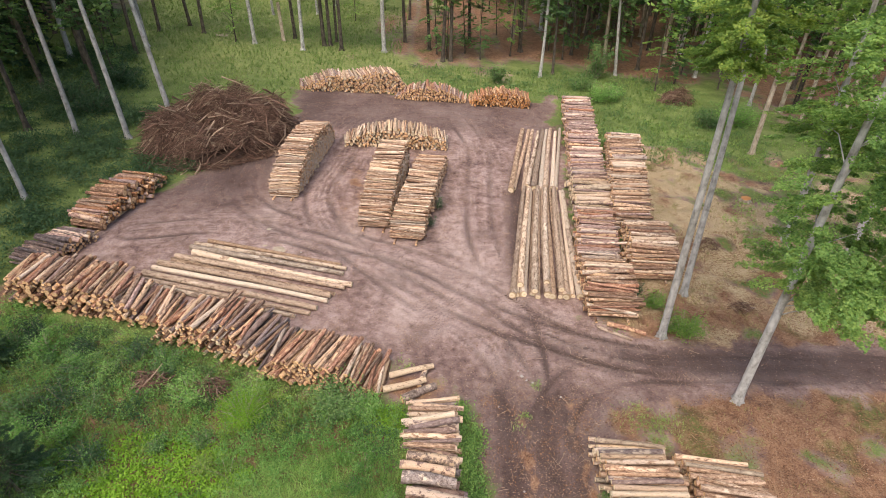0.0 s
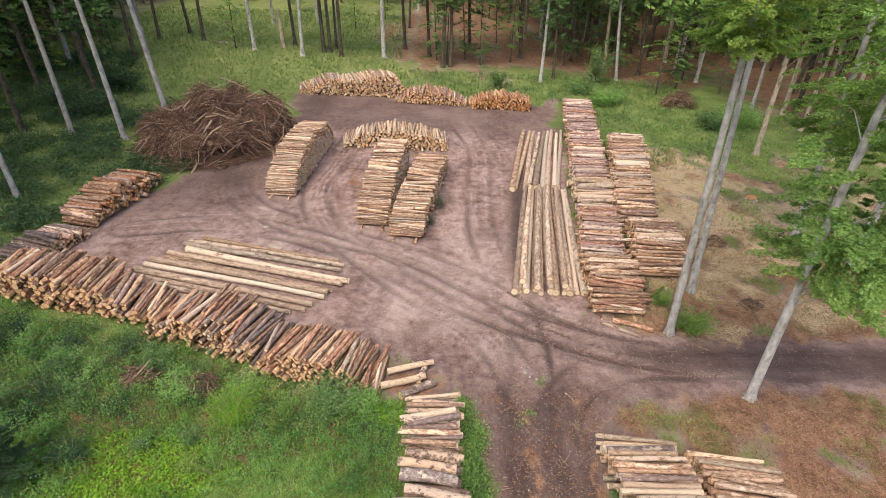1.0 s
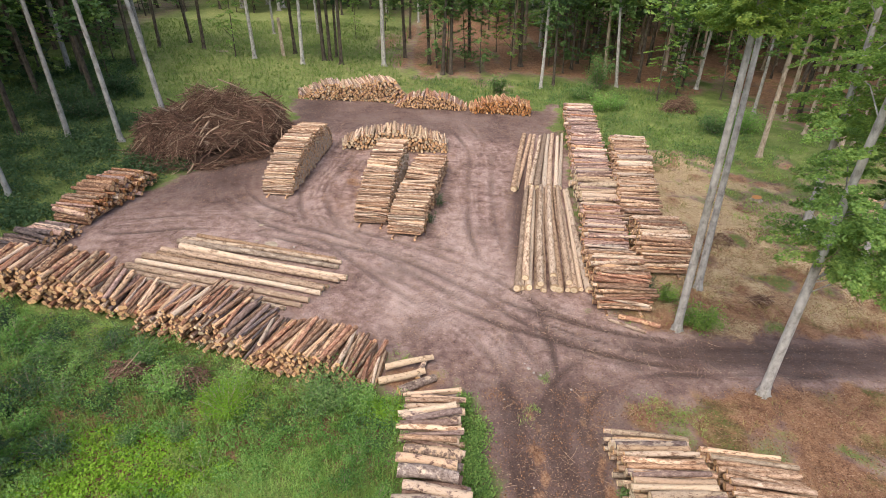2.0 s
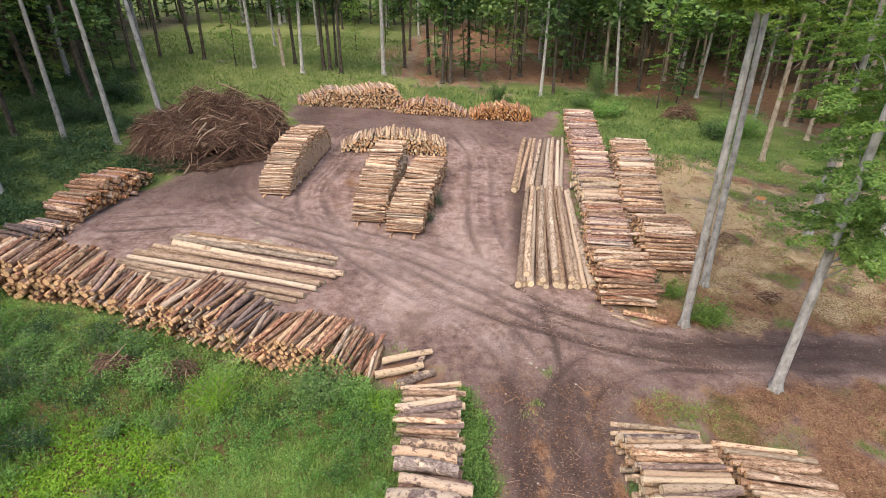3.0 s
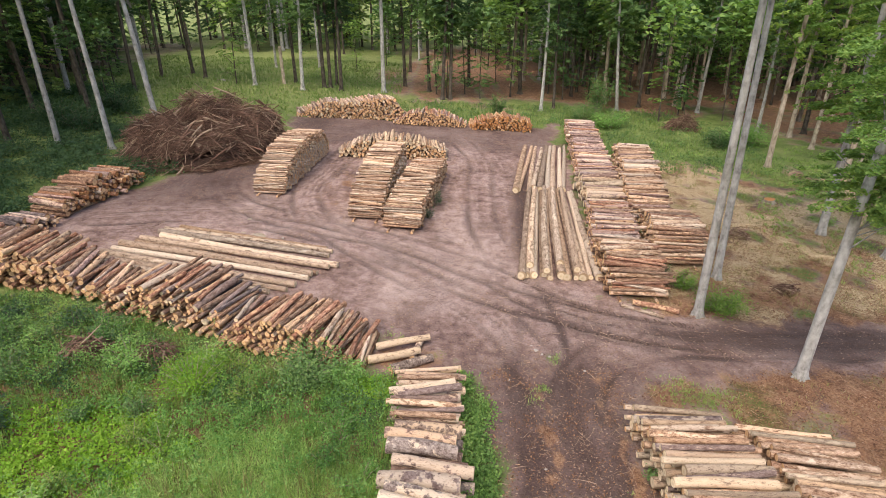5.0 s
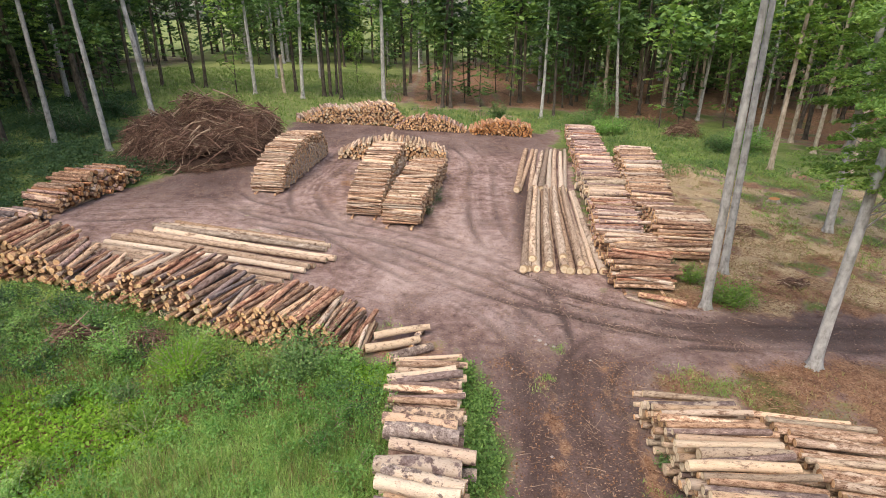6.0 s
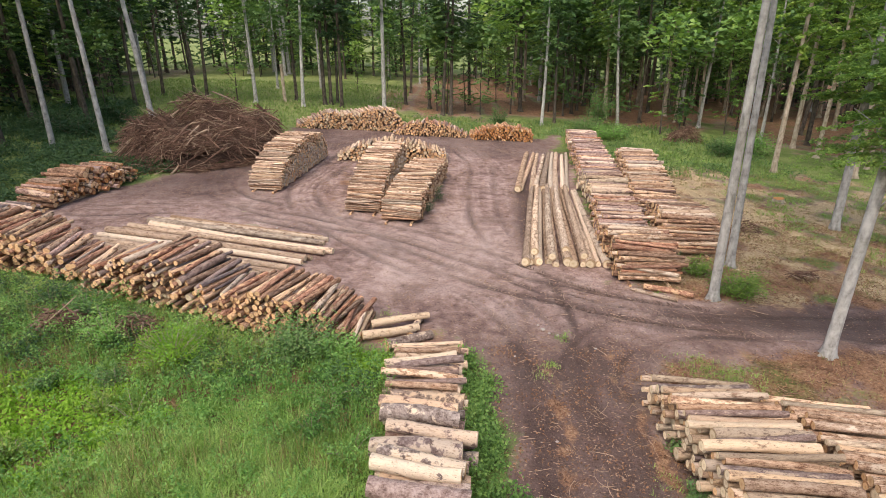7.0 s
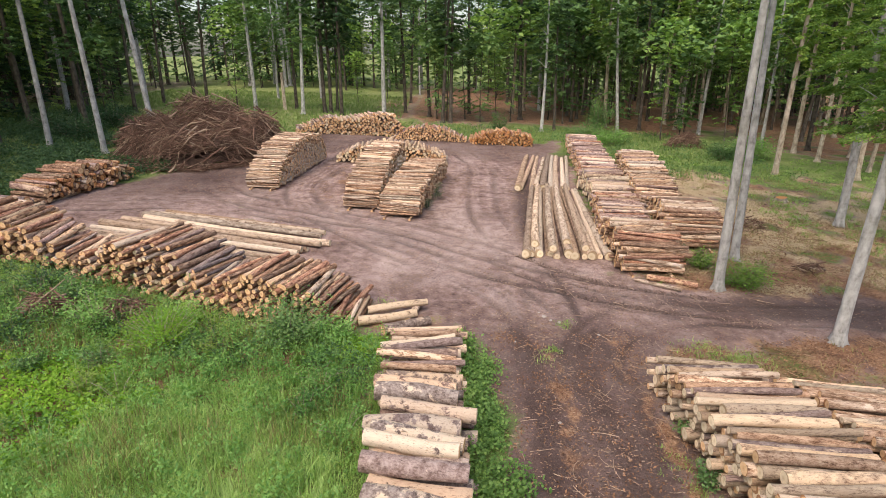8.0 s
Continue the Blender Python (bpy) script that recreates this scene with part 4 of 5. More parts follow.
# ---------------------------------------------------------------- trees
def crown_arrays(rng, z0, z1, rad, sprays, per, leaf, low=0.5, lean=(0, 0), tight=1.0):
    """Flat sprays of leaves held out on limbs, with gaps between; also the limbs' paths."""
    s = rng.uniform(0, 1, sprays) ** (1.9 if tight < 1 else 0.9)
    z = z0 + (z1 - z0) * s
    shape = np.where(s < 0.35, low + (1 - low) * s / 0.35, np.sqrt(np.clip(1 - ((s - 0.35) / 0.67) ** 2, 0.02, 1)))
    az = rng.uniform(0, 6.283, sprays)
    lump = 0.75 + 0.3 * np.sin(az * 3 + z * 0.9) + 0.12 * np.sin(az * 7 - z * 1.7)
    r = rad * shape * lump * np.sqrt(rng.uniform(0.12, 1, sprays))
    c = np.stack([r * np.cos(az) + lean[0] * z, r * np.sin(az) + lean[1] * z, z], 1)
    size = rng.uniform(0.4, 0.9, sprays) * max(0.6, rad / 5) * tight
    out = np.stack([np.cos(az), np.sin(az), -0.25 * np.ones(sprays)], 1)
    side = np.stack([-np.sin(az), np.cos(az), np.zeros(sprays)], 1)
    n = sprays * per
    k = np.repeat(np.arange(sprays), per)
    a, b = rng.uniform(-1, 1, n), rng.uniform(-1, 1, n)
    b *= np.clip(1.1 - np.abs(a), 0.15, 1)
    pts = c[k] + out[k] * (a * size[k] * 1.25)[:, None] + side[k] * (b * size[k] * 0.9)[:, None]
    pts[:, 2] += rng.normal(0, 0.09, n) * size[k]
    nor = np.stack([rng.normal(0, 0.42, n), rng.normal(0, 0.42, n), np.ones(n)], 1) + 0.25 * out[k]
    lv = leaves(pts, nor, leaf, leaf * 0.62, rng)
    pick = rng.permutation(sprays)[:max(8, sprays // 5)]
    foot = np.stack([lean[0] * c[pick, 2], lean[1] * c[pick, 2], np.maximum(c[pick, 2] - 0.55 * r[pick] - 0.4, z0 * 0.7)], 1)
    mid = foot * 0.5 + c[pick] * 0.5
    mid[:, 2] += 0.12 * r[pick]
    return lv, np.stack([foot, mid, mid * 0.35 + c[pick] * 0.65], 1), r[pick]


def trunk_arrays(rng, h, d, sides=12, flare=0.32, bow=0.25, lean=0.0, lean_y=0.0):
    ks = np.concatenate([[-0.3, 0.0, 0.15, 0.4, 0.9], np.linspace(2, h, 11)])
    ph = rng.uniform(0, 6.283, 2)
    cx = bow * np.sin(ks / h * 3.2 + ph[0]) - bow * math.sin(ph[0]) + lean * ks
    cy = bow * np.sin(ks / h * 2.6 + ph[1]) - bow * math.sin(ph[1]) + lean_y * ks
    rad = d / 2 * (np.clip(1 - 0.72 * ks / h, 0.12, 1) + flare * 1.5 * np.exp(-np.maximum(ks, 0) / 0.22))
    a = np.arange(sides) * 2 * math.pi / sides
    but = 1 + 0.22 * np.exp(-np.maximum(ks, 0) / 0.4)[:, None] * np.cos(a * 5 + ph[0])[None, :] * np.clip(1.2 - ks / 1.5, 0, 1.2)[:, None] + 0.03 * np.cos(2 * a + ph[1])[None, :]
    v = np.stack([cx[:, None] + rad[:, None] * but * np.cos(a)[None, :], cy[:, None] + rad[:, None] * but * np.sin(a)[None, :], np.repeat(ks[:, None], sides, 1)], -1).reshape(-1, 3)
    n = len(ks)
    i = np.arange(n - 1)[:, None] * sides
    s = np.arange(sides)[None, :]
    f = np.stack([i + s, i + (s + 1) % sides, i + sides + (s + 1) % sides, i + sides + s], -1).reshape(-1, 4)
    return v, f


def tree(name, label, x, y, h, d, z0, rad, sprays, per, leaf, seed, bark=BEECH, foliage=LEAF, lean=0.0, lean_y=0.0, group="trees", category="tree", low=0.5, bow=0.2, off=0.0):
    rng = np.random.RandomState(seed)
    root = thing(name, x, y, label, category, group)
    v, f = trunk_arrays(rng, h, d, lean=lean, bow=bow, lean_y=lean_y)
    part("trunk", mesh_of("trunk", v, f, [bark], True), root)
    (lv, lf), limbs, reach = crown_arrays(rng, z0, (h + 1.0) if group in ("trees", "young beeches") else h * 0.78, rad, sprays, per, leaf, low, (lean, lean_y), 0.85 if group == "trees" else 1.0)
    if off:
        lv[:, 0] += off * np.clip((h - lv[:, 2]) / (h - z0), 0, 1)
        limbs[:, 1:, 0] += off * 0.35
    r0 = 0.014 + 0.008 * reach
    rl = np.stack([r0, r0 * 0.6, r0 * 0.25], 1)
    if group == "trees":
        for a, b in zip(limbs[:16], rl[:16]):
            v, f = tubes(a[None], b[None], 6)
            part("limb", mesh_of("limb", v, f, [bark], True), root)
    else:
        v, f = tubes(limbs, rl, 4)
        tagged(part("branchwork", mesh_of("branchwork", v, f, [bark], True), root), kind="stuff")
    # Coarse upper leaf cards, above the view, added to shade the wood's floor.
    if group != "trees":
        n = 180
        s2, az = rng.uniform(0, 1, n), rng.uniform(0, 6.283, n)
        rr = rad * 1.25 * np.sqrt(rng.uniform(0.02, 1, n)) * np.sqrt(np.clip(1 - (s2 * 0.9) ** 2, 0.05, 1))
        zz = h * 0.76 + (h * 0.28) * s2
        c = np.stack([rr * np.cos(az) + lean * zz, rr * np.sin(az) + lean_y * zz, zz], 1)
        lv, lf = joined((lv, lf), leaves(c, np.stack([rng.normal(0, 0.6, n), rng.normal(0, 0.6, n), np.ones(n)], 1), 0.75, 0.55, rng))
    part("crown", mesh_of("crown", lv, lf, [foliage]), root)
    return root


# the beeches beside the yard, built singly
tree("beech_tree", "tall smooth grey beech with bare lower trunk beside the stacks", 12.08, 22.46, 27, 0.43, 14.8, 3.7, 330, 130, 0.13, 101, foliage=LEAF_BRIGHT, lean=-0.009, lean_y=-0.001, bow=0.02)
tree("beech_tree", "tall smooth grey beech standing close behind its twin", 14.75, 26.33, 27, 0.42, 15.0, 3.8, 280, 120, 0.135, 102, foliage=LEAF_MID, lean=0.014, lean_y=0.073, bow=0.02)
tree("beech_tree", "grey beech with low leafy boughs beside the dark track", 14.35, 18.0, 24, 0.42, 7.4, 3.7, 680, 140, 0.125, 103, foliage=LEAF_MID, lean=-0.008, lean_y=-0.04, bow=0.05, low=0.9, off=1.5)
# Eastern trees get brighter leaves in place of light falling on that side.
tree("beech_tree", "grey beech with leafy boughs at the wood's edge", 24.7, 33.0, 25, 0.5, 8.0, 4.2, 260, 90, 0.17, 104, foliage=LEAF_BRIGHT, lean=-0.031, lean_y=-0.004, low=0.7)
tree("beech_tree", "beech with spreading leafy boughs over the litter", 26.6, 29.6, 24, 0.5, 7.0, 4.4, 300, 100, 0.16, 105, foliage=LEAF_BRIGHT, low=0.8)
# Western crowns take the dark leaves: shade of the wood in their colour.
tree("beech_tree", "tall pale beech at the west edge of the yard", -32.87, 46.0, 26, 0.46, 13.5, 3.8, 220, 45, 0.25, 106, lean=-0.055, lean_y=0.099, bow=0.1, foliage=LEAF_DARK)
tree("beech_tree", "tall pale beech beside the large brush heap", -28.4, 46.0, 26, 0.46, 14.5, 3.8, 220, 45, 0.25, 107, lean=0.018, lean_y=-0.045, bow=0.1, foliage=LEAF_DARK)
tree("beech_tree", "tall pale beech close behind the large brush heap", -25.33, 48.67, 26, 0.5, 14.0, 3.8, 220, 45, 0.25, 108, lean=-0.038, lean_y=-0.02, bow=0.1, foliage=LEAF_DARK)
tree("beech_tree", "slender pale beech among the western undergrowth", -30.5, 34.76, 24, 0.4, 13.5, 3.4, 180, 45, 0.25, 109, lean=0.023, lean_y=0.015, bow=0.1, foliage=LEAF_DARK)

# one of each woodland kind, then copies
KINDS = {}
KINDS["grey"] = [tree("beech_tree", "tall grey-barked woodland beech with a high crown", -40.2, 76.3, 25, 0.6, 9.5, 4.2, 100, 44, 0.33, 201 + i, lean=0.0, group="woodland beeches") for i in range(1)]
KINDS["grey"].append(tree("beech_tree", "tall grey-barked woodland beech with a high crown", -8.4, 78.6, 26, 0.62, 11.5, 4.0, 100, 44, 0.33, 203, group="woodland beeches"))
# Dark leaves here and on deep trees carry the wood's shade in colour.
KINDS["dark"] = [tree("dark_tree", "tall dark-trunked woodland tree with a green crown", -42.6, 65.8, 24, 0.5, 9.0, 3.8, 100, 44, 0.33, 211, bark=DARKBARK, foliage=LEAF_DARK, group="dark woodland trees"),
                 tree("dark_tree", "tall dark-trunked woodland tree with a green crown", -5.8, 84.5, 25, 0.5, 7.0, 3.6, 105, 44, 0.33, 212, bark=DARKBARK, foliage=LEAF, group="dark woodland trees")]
# Tan and young trees take lighter leaves for the lit eastern wood.
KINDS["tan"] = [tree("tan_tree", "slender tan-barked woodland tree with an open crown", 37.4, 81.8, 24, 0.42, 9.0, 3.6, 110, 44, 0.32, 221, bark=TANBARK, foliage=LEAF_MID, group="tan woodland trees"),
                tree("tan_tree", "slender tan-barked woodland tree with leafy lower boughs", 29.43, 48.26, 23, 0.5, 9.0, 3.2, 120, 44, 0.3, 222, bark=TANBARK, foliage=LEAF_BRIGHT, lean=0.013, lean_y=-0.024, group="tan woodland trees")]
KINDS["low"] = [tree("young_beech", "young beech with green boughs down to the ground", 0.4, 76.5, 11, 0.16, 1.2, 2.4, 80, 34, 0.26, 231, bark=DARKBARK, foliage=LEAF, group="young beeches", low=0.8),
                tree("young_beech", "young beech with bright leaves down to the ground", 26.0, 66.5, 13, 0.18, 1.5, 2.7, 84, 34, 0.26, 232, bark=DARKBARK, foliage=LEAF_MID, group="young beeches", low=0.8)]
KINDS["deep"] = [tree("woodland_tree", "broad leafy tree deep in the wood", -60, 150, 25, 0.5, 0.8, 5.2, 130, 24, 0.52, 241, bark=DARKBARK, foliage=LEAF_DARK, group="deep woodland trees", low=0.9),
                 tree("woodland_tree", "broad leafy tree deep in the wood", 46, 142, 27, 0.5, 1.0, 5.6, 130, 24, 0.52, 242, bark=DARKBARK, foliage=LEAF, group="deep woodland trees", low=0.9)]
# Lighter copy of the deep trees: sunlight is put into the leaf colour.
KINDS["lit"] = [tree("woodland_tree", "broad tree beyond the meadow with sunlight in its leaf colour", -20, 142, 26, 0.5, 0.8, 5.4, 140, 24, 0.48, 243, bark=DARKBARK, foliage=LEAF_BRIGHT, group="sunlit far trees", low=0.9)]
rng = np.random.RandomState(77)


def plant_tree(kind, x, y, lean=0.0, size=1.0):
    src = KINDS[kind][rng.randint(len(KINDS[kind]))]
    m = pose(x, y, float(land(x, y)), 0, math.degrees(math.atan(lean)), 0) @ pose(0, 0, 0, 0, 0, rng.uniform(0, 360)) @ Matrix.Scale(size, 4)
    return copy_thing(src, m)


WOOD = [("dark", -49.8, 84.1, -.03, 1.1), ("dark", -49.4, 66.1, 0, 1.1), ("dark", -40.1, 72.9, .04, 1), ("dark", -53.9, 94.6, .05, 1), ("dark", -42.3, 85.1, .05, 1), ("dark", -39.4, 89.3, -.01, 1.05),
        ("dark", -35.6, 84.7, .05, 1), ("grey", -26.7, 79.8, .02, .9), ("grey", -19.5, 77.7, .05, .9), ("dark", -22.0, 84, .025, 1), ("dark", -17, 80.1, 0, 1.1), ("dark", -16.2, 80.5, .03, 1), ("dark", -14.3, 78.4, .03, 1),
        ("dark", -15.7, 82.8, .05, .8), ("dark", -5.9, 100.4, .04, 1), ("dark", -2.1, 80.9, 0, 1), ("dark", -.2, 75.3, .04, 1), ("dark", .9, 75.7, .01, 1.05), ("dark", 3.9, 86.8, 0, 1), ("tan", 10.8, 89.5, .02, 1.2),
        ("dark", 11.2, 82.4, -.02, 1.2), ("grey", 12.3, 70.2, .027, .75), ("dark", 14.2, 71.8, 0, .8), ("dark", 18.6, 81.8, 0, .9), ("dark", 20.3, 85.7, 0, .9), ("grey", 22.6, 72.3, -.08, .75), ("grey", 33.5, 73.0, .03, .8),
        ("grey", 35.9, 62.4, 0, .7), ("tan", 38.4, 60.3, .031, 1.0), ("dark", 44.5, 68.9, .07, 1), ("tan", 37.8, 55.3, 0, 1.0), ("dark", 41, 62, .0, 1), ("tan", 43, 58, .02, 1), ("tan", 36.1, 47.4, -.01, 1.0), ("tan", 39.5, 50.5, .0, 0.9), ("tan", 44, 50, .0, 1.0),
        ("low", 5.0, 77.1, 0, 1), ("low", -1.0, 78.5, 0, 1.1), ("low", -29.6, 80.6, 0, 1.0), ("low", 3.0, 80, 0, 1.0), ("low", 9.5, 80, 0, 1.1), ("low", 29.5, 69.5, 0, 1), ("low", 34.5, 68, 0, 1), ("low", 23.0, 74, 0, 1.1), ("low", 32, 74, 0, 1.2),
        ("low", 16, 90, 0, 1.2), ("low", 38, 72, 0, 1.1), ("low", -48, 60, 0, 1), ("low", -52, 72, 0, 1.1), ("dark", -37.9, 47, 0, 1), ("dark", -45, 52, 0, 1), ("grey", -38.5, 40.5, 0, .8), ("dark", -47, 44, 0, 1), ("dark", -41, 34, 0, 1), ("dark", -36.5, 57, 0, 1), ("dark", -43, 58, 0, 1.05), ("dark", -54, 56, 0, 1.1), ("dark", -35, 31, 0, 1), ("low", -42, 48, 0, .9), ("low", -46, 38, 0, .9), ("low", -38, 63, 0, .8)]
placed = [(-40.2, 76.3), (-8.4, 78.6), (37.4, 81.8), (29.4, 48.3)]
for k, x, y, ln, sz in WOOD:
    plant_tree(k, x, y, ln, sz)
    placed.append((x, y))


def scatter_trees(n, box, kinds, gap, test, lo=0.85, hi=1.15):
    made = tries = 0
    while made < n and tries < n * 40:
        tries += 1
        x, y = rng.uniform(box[0], box[1]), rng.uniform(box[2], box[3])
        if not test(x, y) or any((x - a) ** 2 + (y - b) ** 2 < gap * gap for a, b in placed[-400:]):
            continue
        placed.append((x, y))
        plant_tree(kinds[rng.randint(len(kinds))], x, y, rng.normal(0, 0.02), rng.uniform(lo, hi))
        made += 1


# the meadow behind stays open; the wood closes round it
glade = [(-34, 60), (-44, 76), (-58, 112), (-50, 125), (2, 125), (-4, 92), (6, 74), (6, 60)]
wood_ok = lambda x, y: float(inside(glade, np.array([x]), np.array([y]))[0]) < 0
scatter_trees(46, (8, 62, 84, 130), ["dark", "dark", "tan", "grey", "low"], 3.2, wood_ok)
scatter_trees(26, (38, 80, 30, 84), ["tan", "dark", "tan", "low"], 3.6, lambda x, y: x > 38)
scatter_trees(40, (-85, -34, 40, 130), ["dark", "dark", "grey", "low"], 3.6, lambda x, y: x < -34 - max(0, 60 - y) * 0.15 and wood_ok(x, y))
scatter_trees(24, (-70, 70, 124, 140), ["dark", "grey", "low", "dark"], 4.0, lambda x, y: True, 0.9, 1.25)
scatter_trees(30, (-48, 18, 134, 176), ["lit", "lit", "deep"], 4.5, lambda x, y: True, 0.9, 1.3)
scatter_trees(26, (-110, 110, 134, 165), ["deep"], 4.5, lambda x, y: abs(x + 15) > 33, 1.0, 1.45)
scatter_trees(16, (-105, -62, 40, 136), ["deep"], 5.0, lambda x, y: True, 0.9, 1.25)
scatter_trees(16, (62, 100, 30, 136), ["deep"], 5.0, lambda x, y: True, 0.9, 1.25)
scatter_trees(10, (-30, 4, 92, 124), ["grey", "dark", "low"], 6.0, lambda x, y: True, 0.6, 0.9)
scatter_trees(26, (8, 62, 78, 122), ["low"], 2.6, wood_ok, 0.8, 1.5)
scatter_trees(16, (-85, -34, 62, 124), ["low"], 3.0, wood_ok, 0.8, 1.4)
scatter_trees(20, (-48, 14, 122, 136), ["low"], 2.2, lambda x, y: True, 0.8, 1.3)
scatter_trees(22, (16, 72, 96, 128), ["deep"], 4.0, lambda x, y: True, 0.8, 1.1)
scatter_trees(12, (-80, -46, 46, 92), ["deep", "dark"], 4.0, wood_ok, 0.8, 1.0)
scatter_trees(16, (-85, -38, 92, 128), ["deep"], 4.0, wood_ok, 0.8, 1.1)
scatter_trees(16, (22, 60, 72, 96), ["dark", "tan"], 2.6, lambda x, y: True, 0.8, 1.1)
# Unseen trees west of the view, added to shade the yard's left side.
scatter_trees(22, (-60, -33, -6, 33), ["dark", "grey", "dark"], 4.0, lambda x, y: x < -32 - 0.12 * max(0.0, y - 12))
# Dark-leaved trees added to darken the north-west corner; shade is in their colour.
KINDS["shade"] = KINDS["deep"][:1]
scatter_trees(16, (-78, -46, 58, 100), ["shade"], 3.0, wood_ok, 0.8, 1.05)
# Unseen trees behind the camera, added to close the wood round the yard.
scatter_trees(14, (-60, 70, -45, -14), ["dark", "grey"], 8.0, lambda x, y: True)


# ---------------------------------------------------------------- low growth
def blades(points, height, width, per, rng, splay=0.45):
    """Tufts of bent blades, three-cornered at the tip."""
    n = len(points) * per
    k = np.repeat(np.arange(len(points)), per)
    az = rng.uniform(0, 6.283, n)
    h = height[k] * rng.uniform(0.55, 1.2, n)
    base = points[k] + np.stack([rng.normal(0, 0.06, n), rng.normal(0, 0.06, n), np.zeros(n)], 1)
    out = np.stack([np.cos(az), np.sin(az), np.zeros(n)], 1)
    side = np.stack([-np.sin(az), np.cos(az), np.zeros(n)], 1) * (width * rng.uniform(0.6, 1.3, n))[:, None]
    sp = (splay * rng.uniform(0.2, 1.3, n) * h)[:, None]
    mid = base + out * sp * 0.35
    mid[:, 2] += h * 0.6
    tip = base + out * sp
    tip[:, 2] += h * rng.uniform(0.75, 1.0, n)
    v = np.stack([base - side * 0.5, base + side * 0.5, mid + side * 0.4, mid - side * 0.4, tip + side * 0.06, tip - side * 0.06], 1).reshape(-1, 3)
    o = np.arange(n)[:, None] * 6
    return v, np.concatenate([o + np.array([[0, 1, 2, 3]]), o + np.array([[3, 2, 4, 5]])])


def herbs(points, height, leaf, per, rng, spread_h=0.22):
    n = len(points) * per
    k = np.repeat(np.arange(len(points)), per)
    up = rng.uniform(0.15, 1, n)
    c = points[k] + np.stack([rng.normal(0, spread_h, n) * (1.15 - 0.6 * up), rng.normal(0, spread_h, n) * (1.15 - 0.6 * up), height[k] * up], 1)
    nor = np.stack([rng.normal(0, 0.85, n), rng.normal(-0.1, 0.85, n), np.ones(n)], 1)
    return leaves(c, nor, leaf, leaf * 0.6, rng)


def strew(n, box, rng, keep):
    x, y = rng.uniform(box[0], box[1], n), rng.uniform(box[2], box[3], n)
    m = keep(x, y, rng)
    x, y = x[m], y[m]
    return np.stack([x, y, land(x, y)], 1)


rng = np.random.RandomState(909)
BED = [(-26, 25.4), (-21, 21.8), (-14.6, 20.5), (-8.5, 17.9), (-3.0, 16.7), (-2.0, 16.7), (-1.9, 6), (-26, 6)]
creep = lambda x, y: ((x + 12.0) / 3.6 + 0.25 * wave(x, y, 2.5, 83)) ** 2 + ((y - 12.6) / 2.5 + 0.25 * wave(x, y, 2.2, 84)) ** 2
in_bed = lambda x, y, g: (inside(BED, x, y) > g.uniform(-0.5, 0.35, x.shape)) & (creep(x, y) > g.uniform(0.1, 1.1, x.shape))
p = strew(11500, (-24, -1, 8.5, 25), rng, in_bed)
open_part = 0.5 + 0.5 * wave(p[:, 0], p[:, 1], 7.0, 71)
sel = rng.rand(len(p)) < 0.35 + 0.65 * open_part
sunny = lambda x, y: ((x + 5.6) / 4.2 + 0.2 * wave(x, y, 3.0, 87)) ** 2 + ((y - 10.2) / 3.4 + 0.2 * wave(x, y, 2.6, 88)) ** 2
g = blades(p[sel], rng.uniform(0.3, 0.8, sel.sum()) * np.clip(0.8 + 0.4 * wave(p[sel, 0], p[sel, 1], 1.6, 77), 0.4, 1.3), 0.016, 7, rng)
tagged(new("meadow_grass", mesh_of("meadow_grass", *g, [GRASS])), "tall green and seeding grass below the log stacks", "grass", kind="stuff")
p = strew(7600, (-24, -1, 8.5, 25), rng, in_bed)
sel = rng.rand(len(p)) < (1.0 - 0.55 * (0.5 + 0.5 * wave(p[:, 0], p[:, 1], 7.0, 71))) * np.where(sunny(p[:, 0], p[:, 1]) < 1, 0.8, 1.0)
hump = np.clip(0.62 + 1.25 * wave(p[sel, 0], p[sel, 1], 1.5, 76), 0.08, 2.0)
w = herbs(p[sel], rng.uniform(0.3, 0.9, sel.sum()) * hump, 0.085, 36, rng)
tagged(new("weeds", mesh_of("weeds", *w, [WEED])), "dense green nettles and brambles below the log stacks", "weeds", kind="stuff")
p = strew(2600, (-24, -1, 14, 25), rng, lambda x, y, g: in_bed(x, y, g) & (inside(BED, x, y) < 3.4 + 1.5 * wave(x, y, 5, 79) + 2.5 * (x < -13)) & (0.5 + 0.5 * wave(x, y, 3, 80) > g.uniform(0.2, 0.8, x.shape)))
# Western nettles take darker leaves, the wood's shade put into colour.
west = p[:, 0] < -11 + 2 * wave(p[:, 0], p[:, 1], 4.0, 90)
for q, mat, label in ((p[west], LEAF_DARK, "tall green nettles darkened for the shade of the wood"), (p[~west], LEAF, "tall green nettles at the foot of the log stacks")):
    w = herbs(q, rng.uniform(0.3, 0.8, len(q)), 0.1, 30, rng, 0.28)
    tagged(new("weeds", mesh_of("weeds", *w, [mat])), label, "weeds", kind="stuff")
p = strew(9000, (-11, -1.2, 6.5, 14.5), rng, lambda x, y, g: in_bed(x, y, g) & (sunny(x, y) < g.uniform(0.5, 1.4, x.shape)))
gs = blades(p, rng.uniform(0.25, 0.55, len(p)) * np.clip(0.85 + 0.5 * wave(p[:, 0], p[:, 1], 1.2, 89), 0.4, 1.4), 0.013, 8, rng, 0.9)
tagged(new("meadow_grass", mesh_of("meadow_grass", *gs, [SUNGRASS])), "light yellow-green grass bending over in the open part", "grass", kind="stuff")
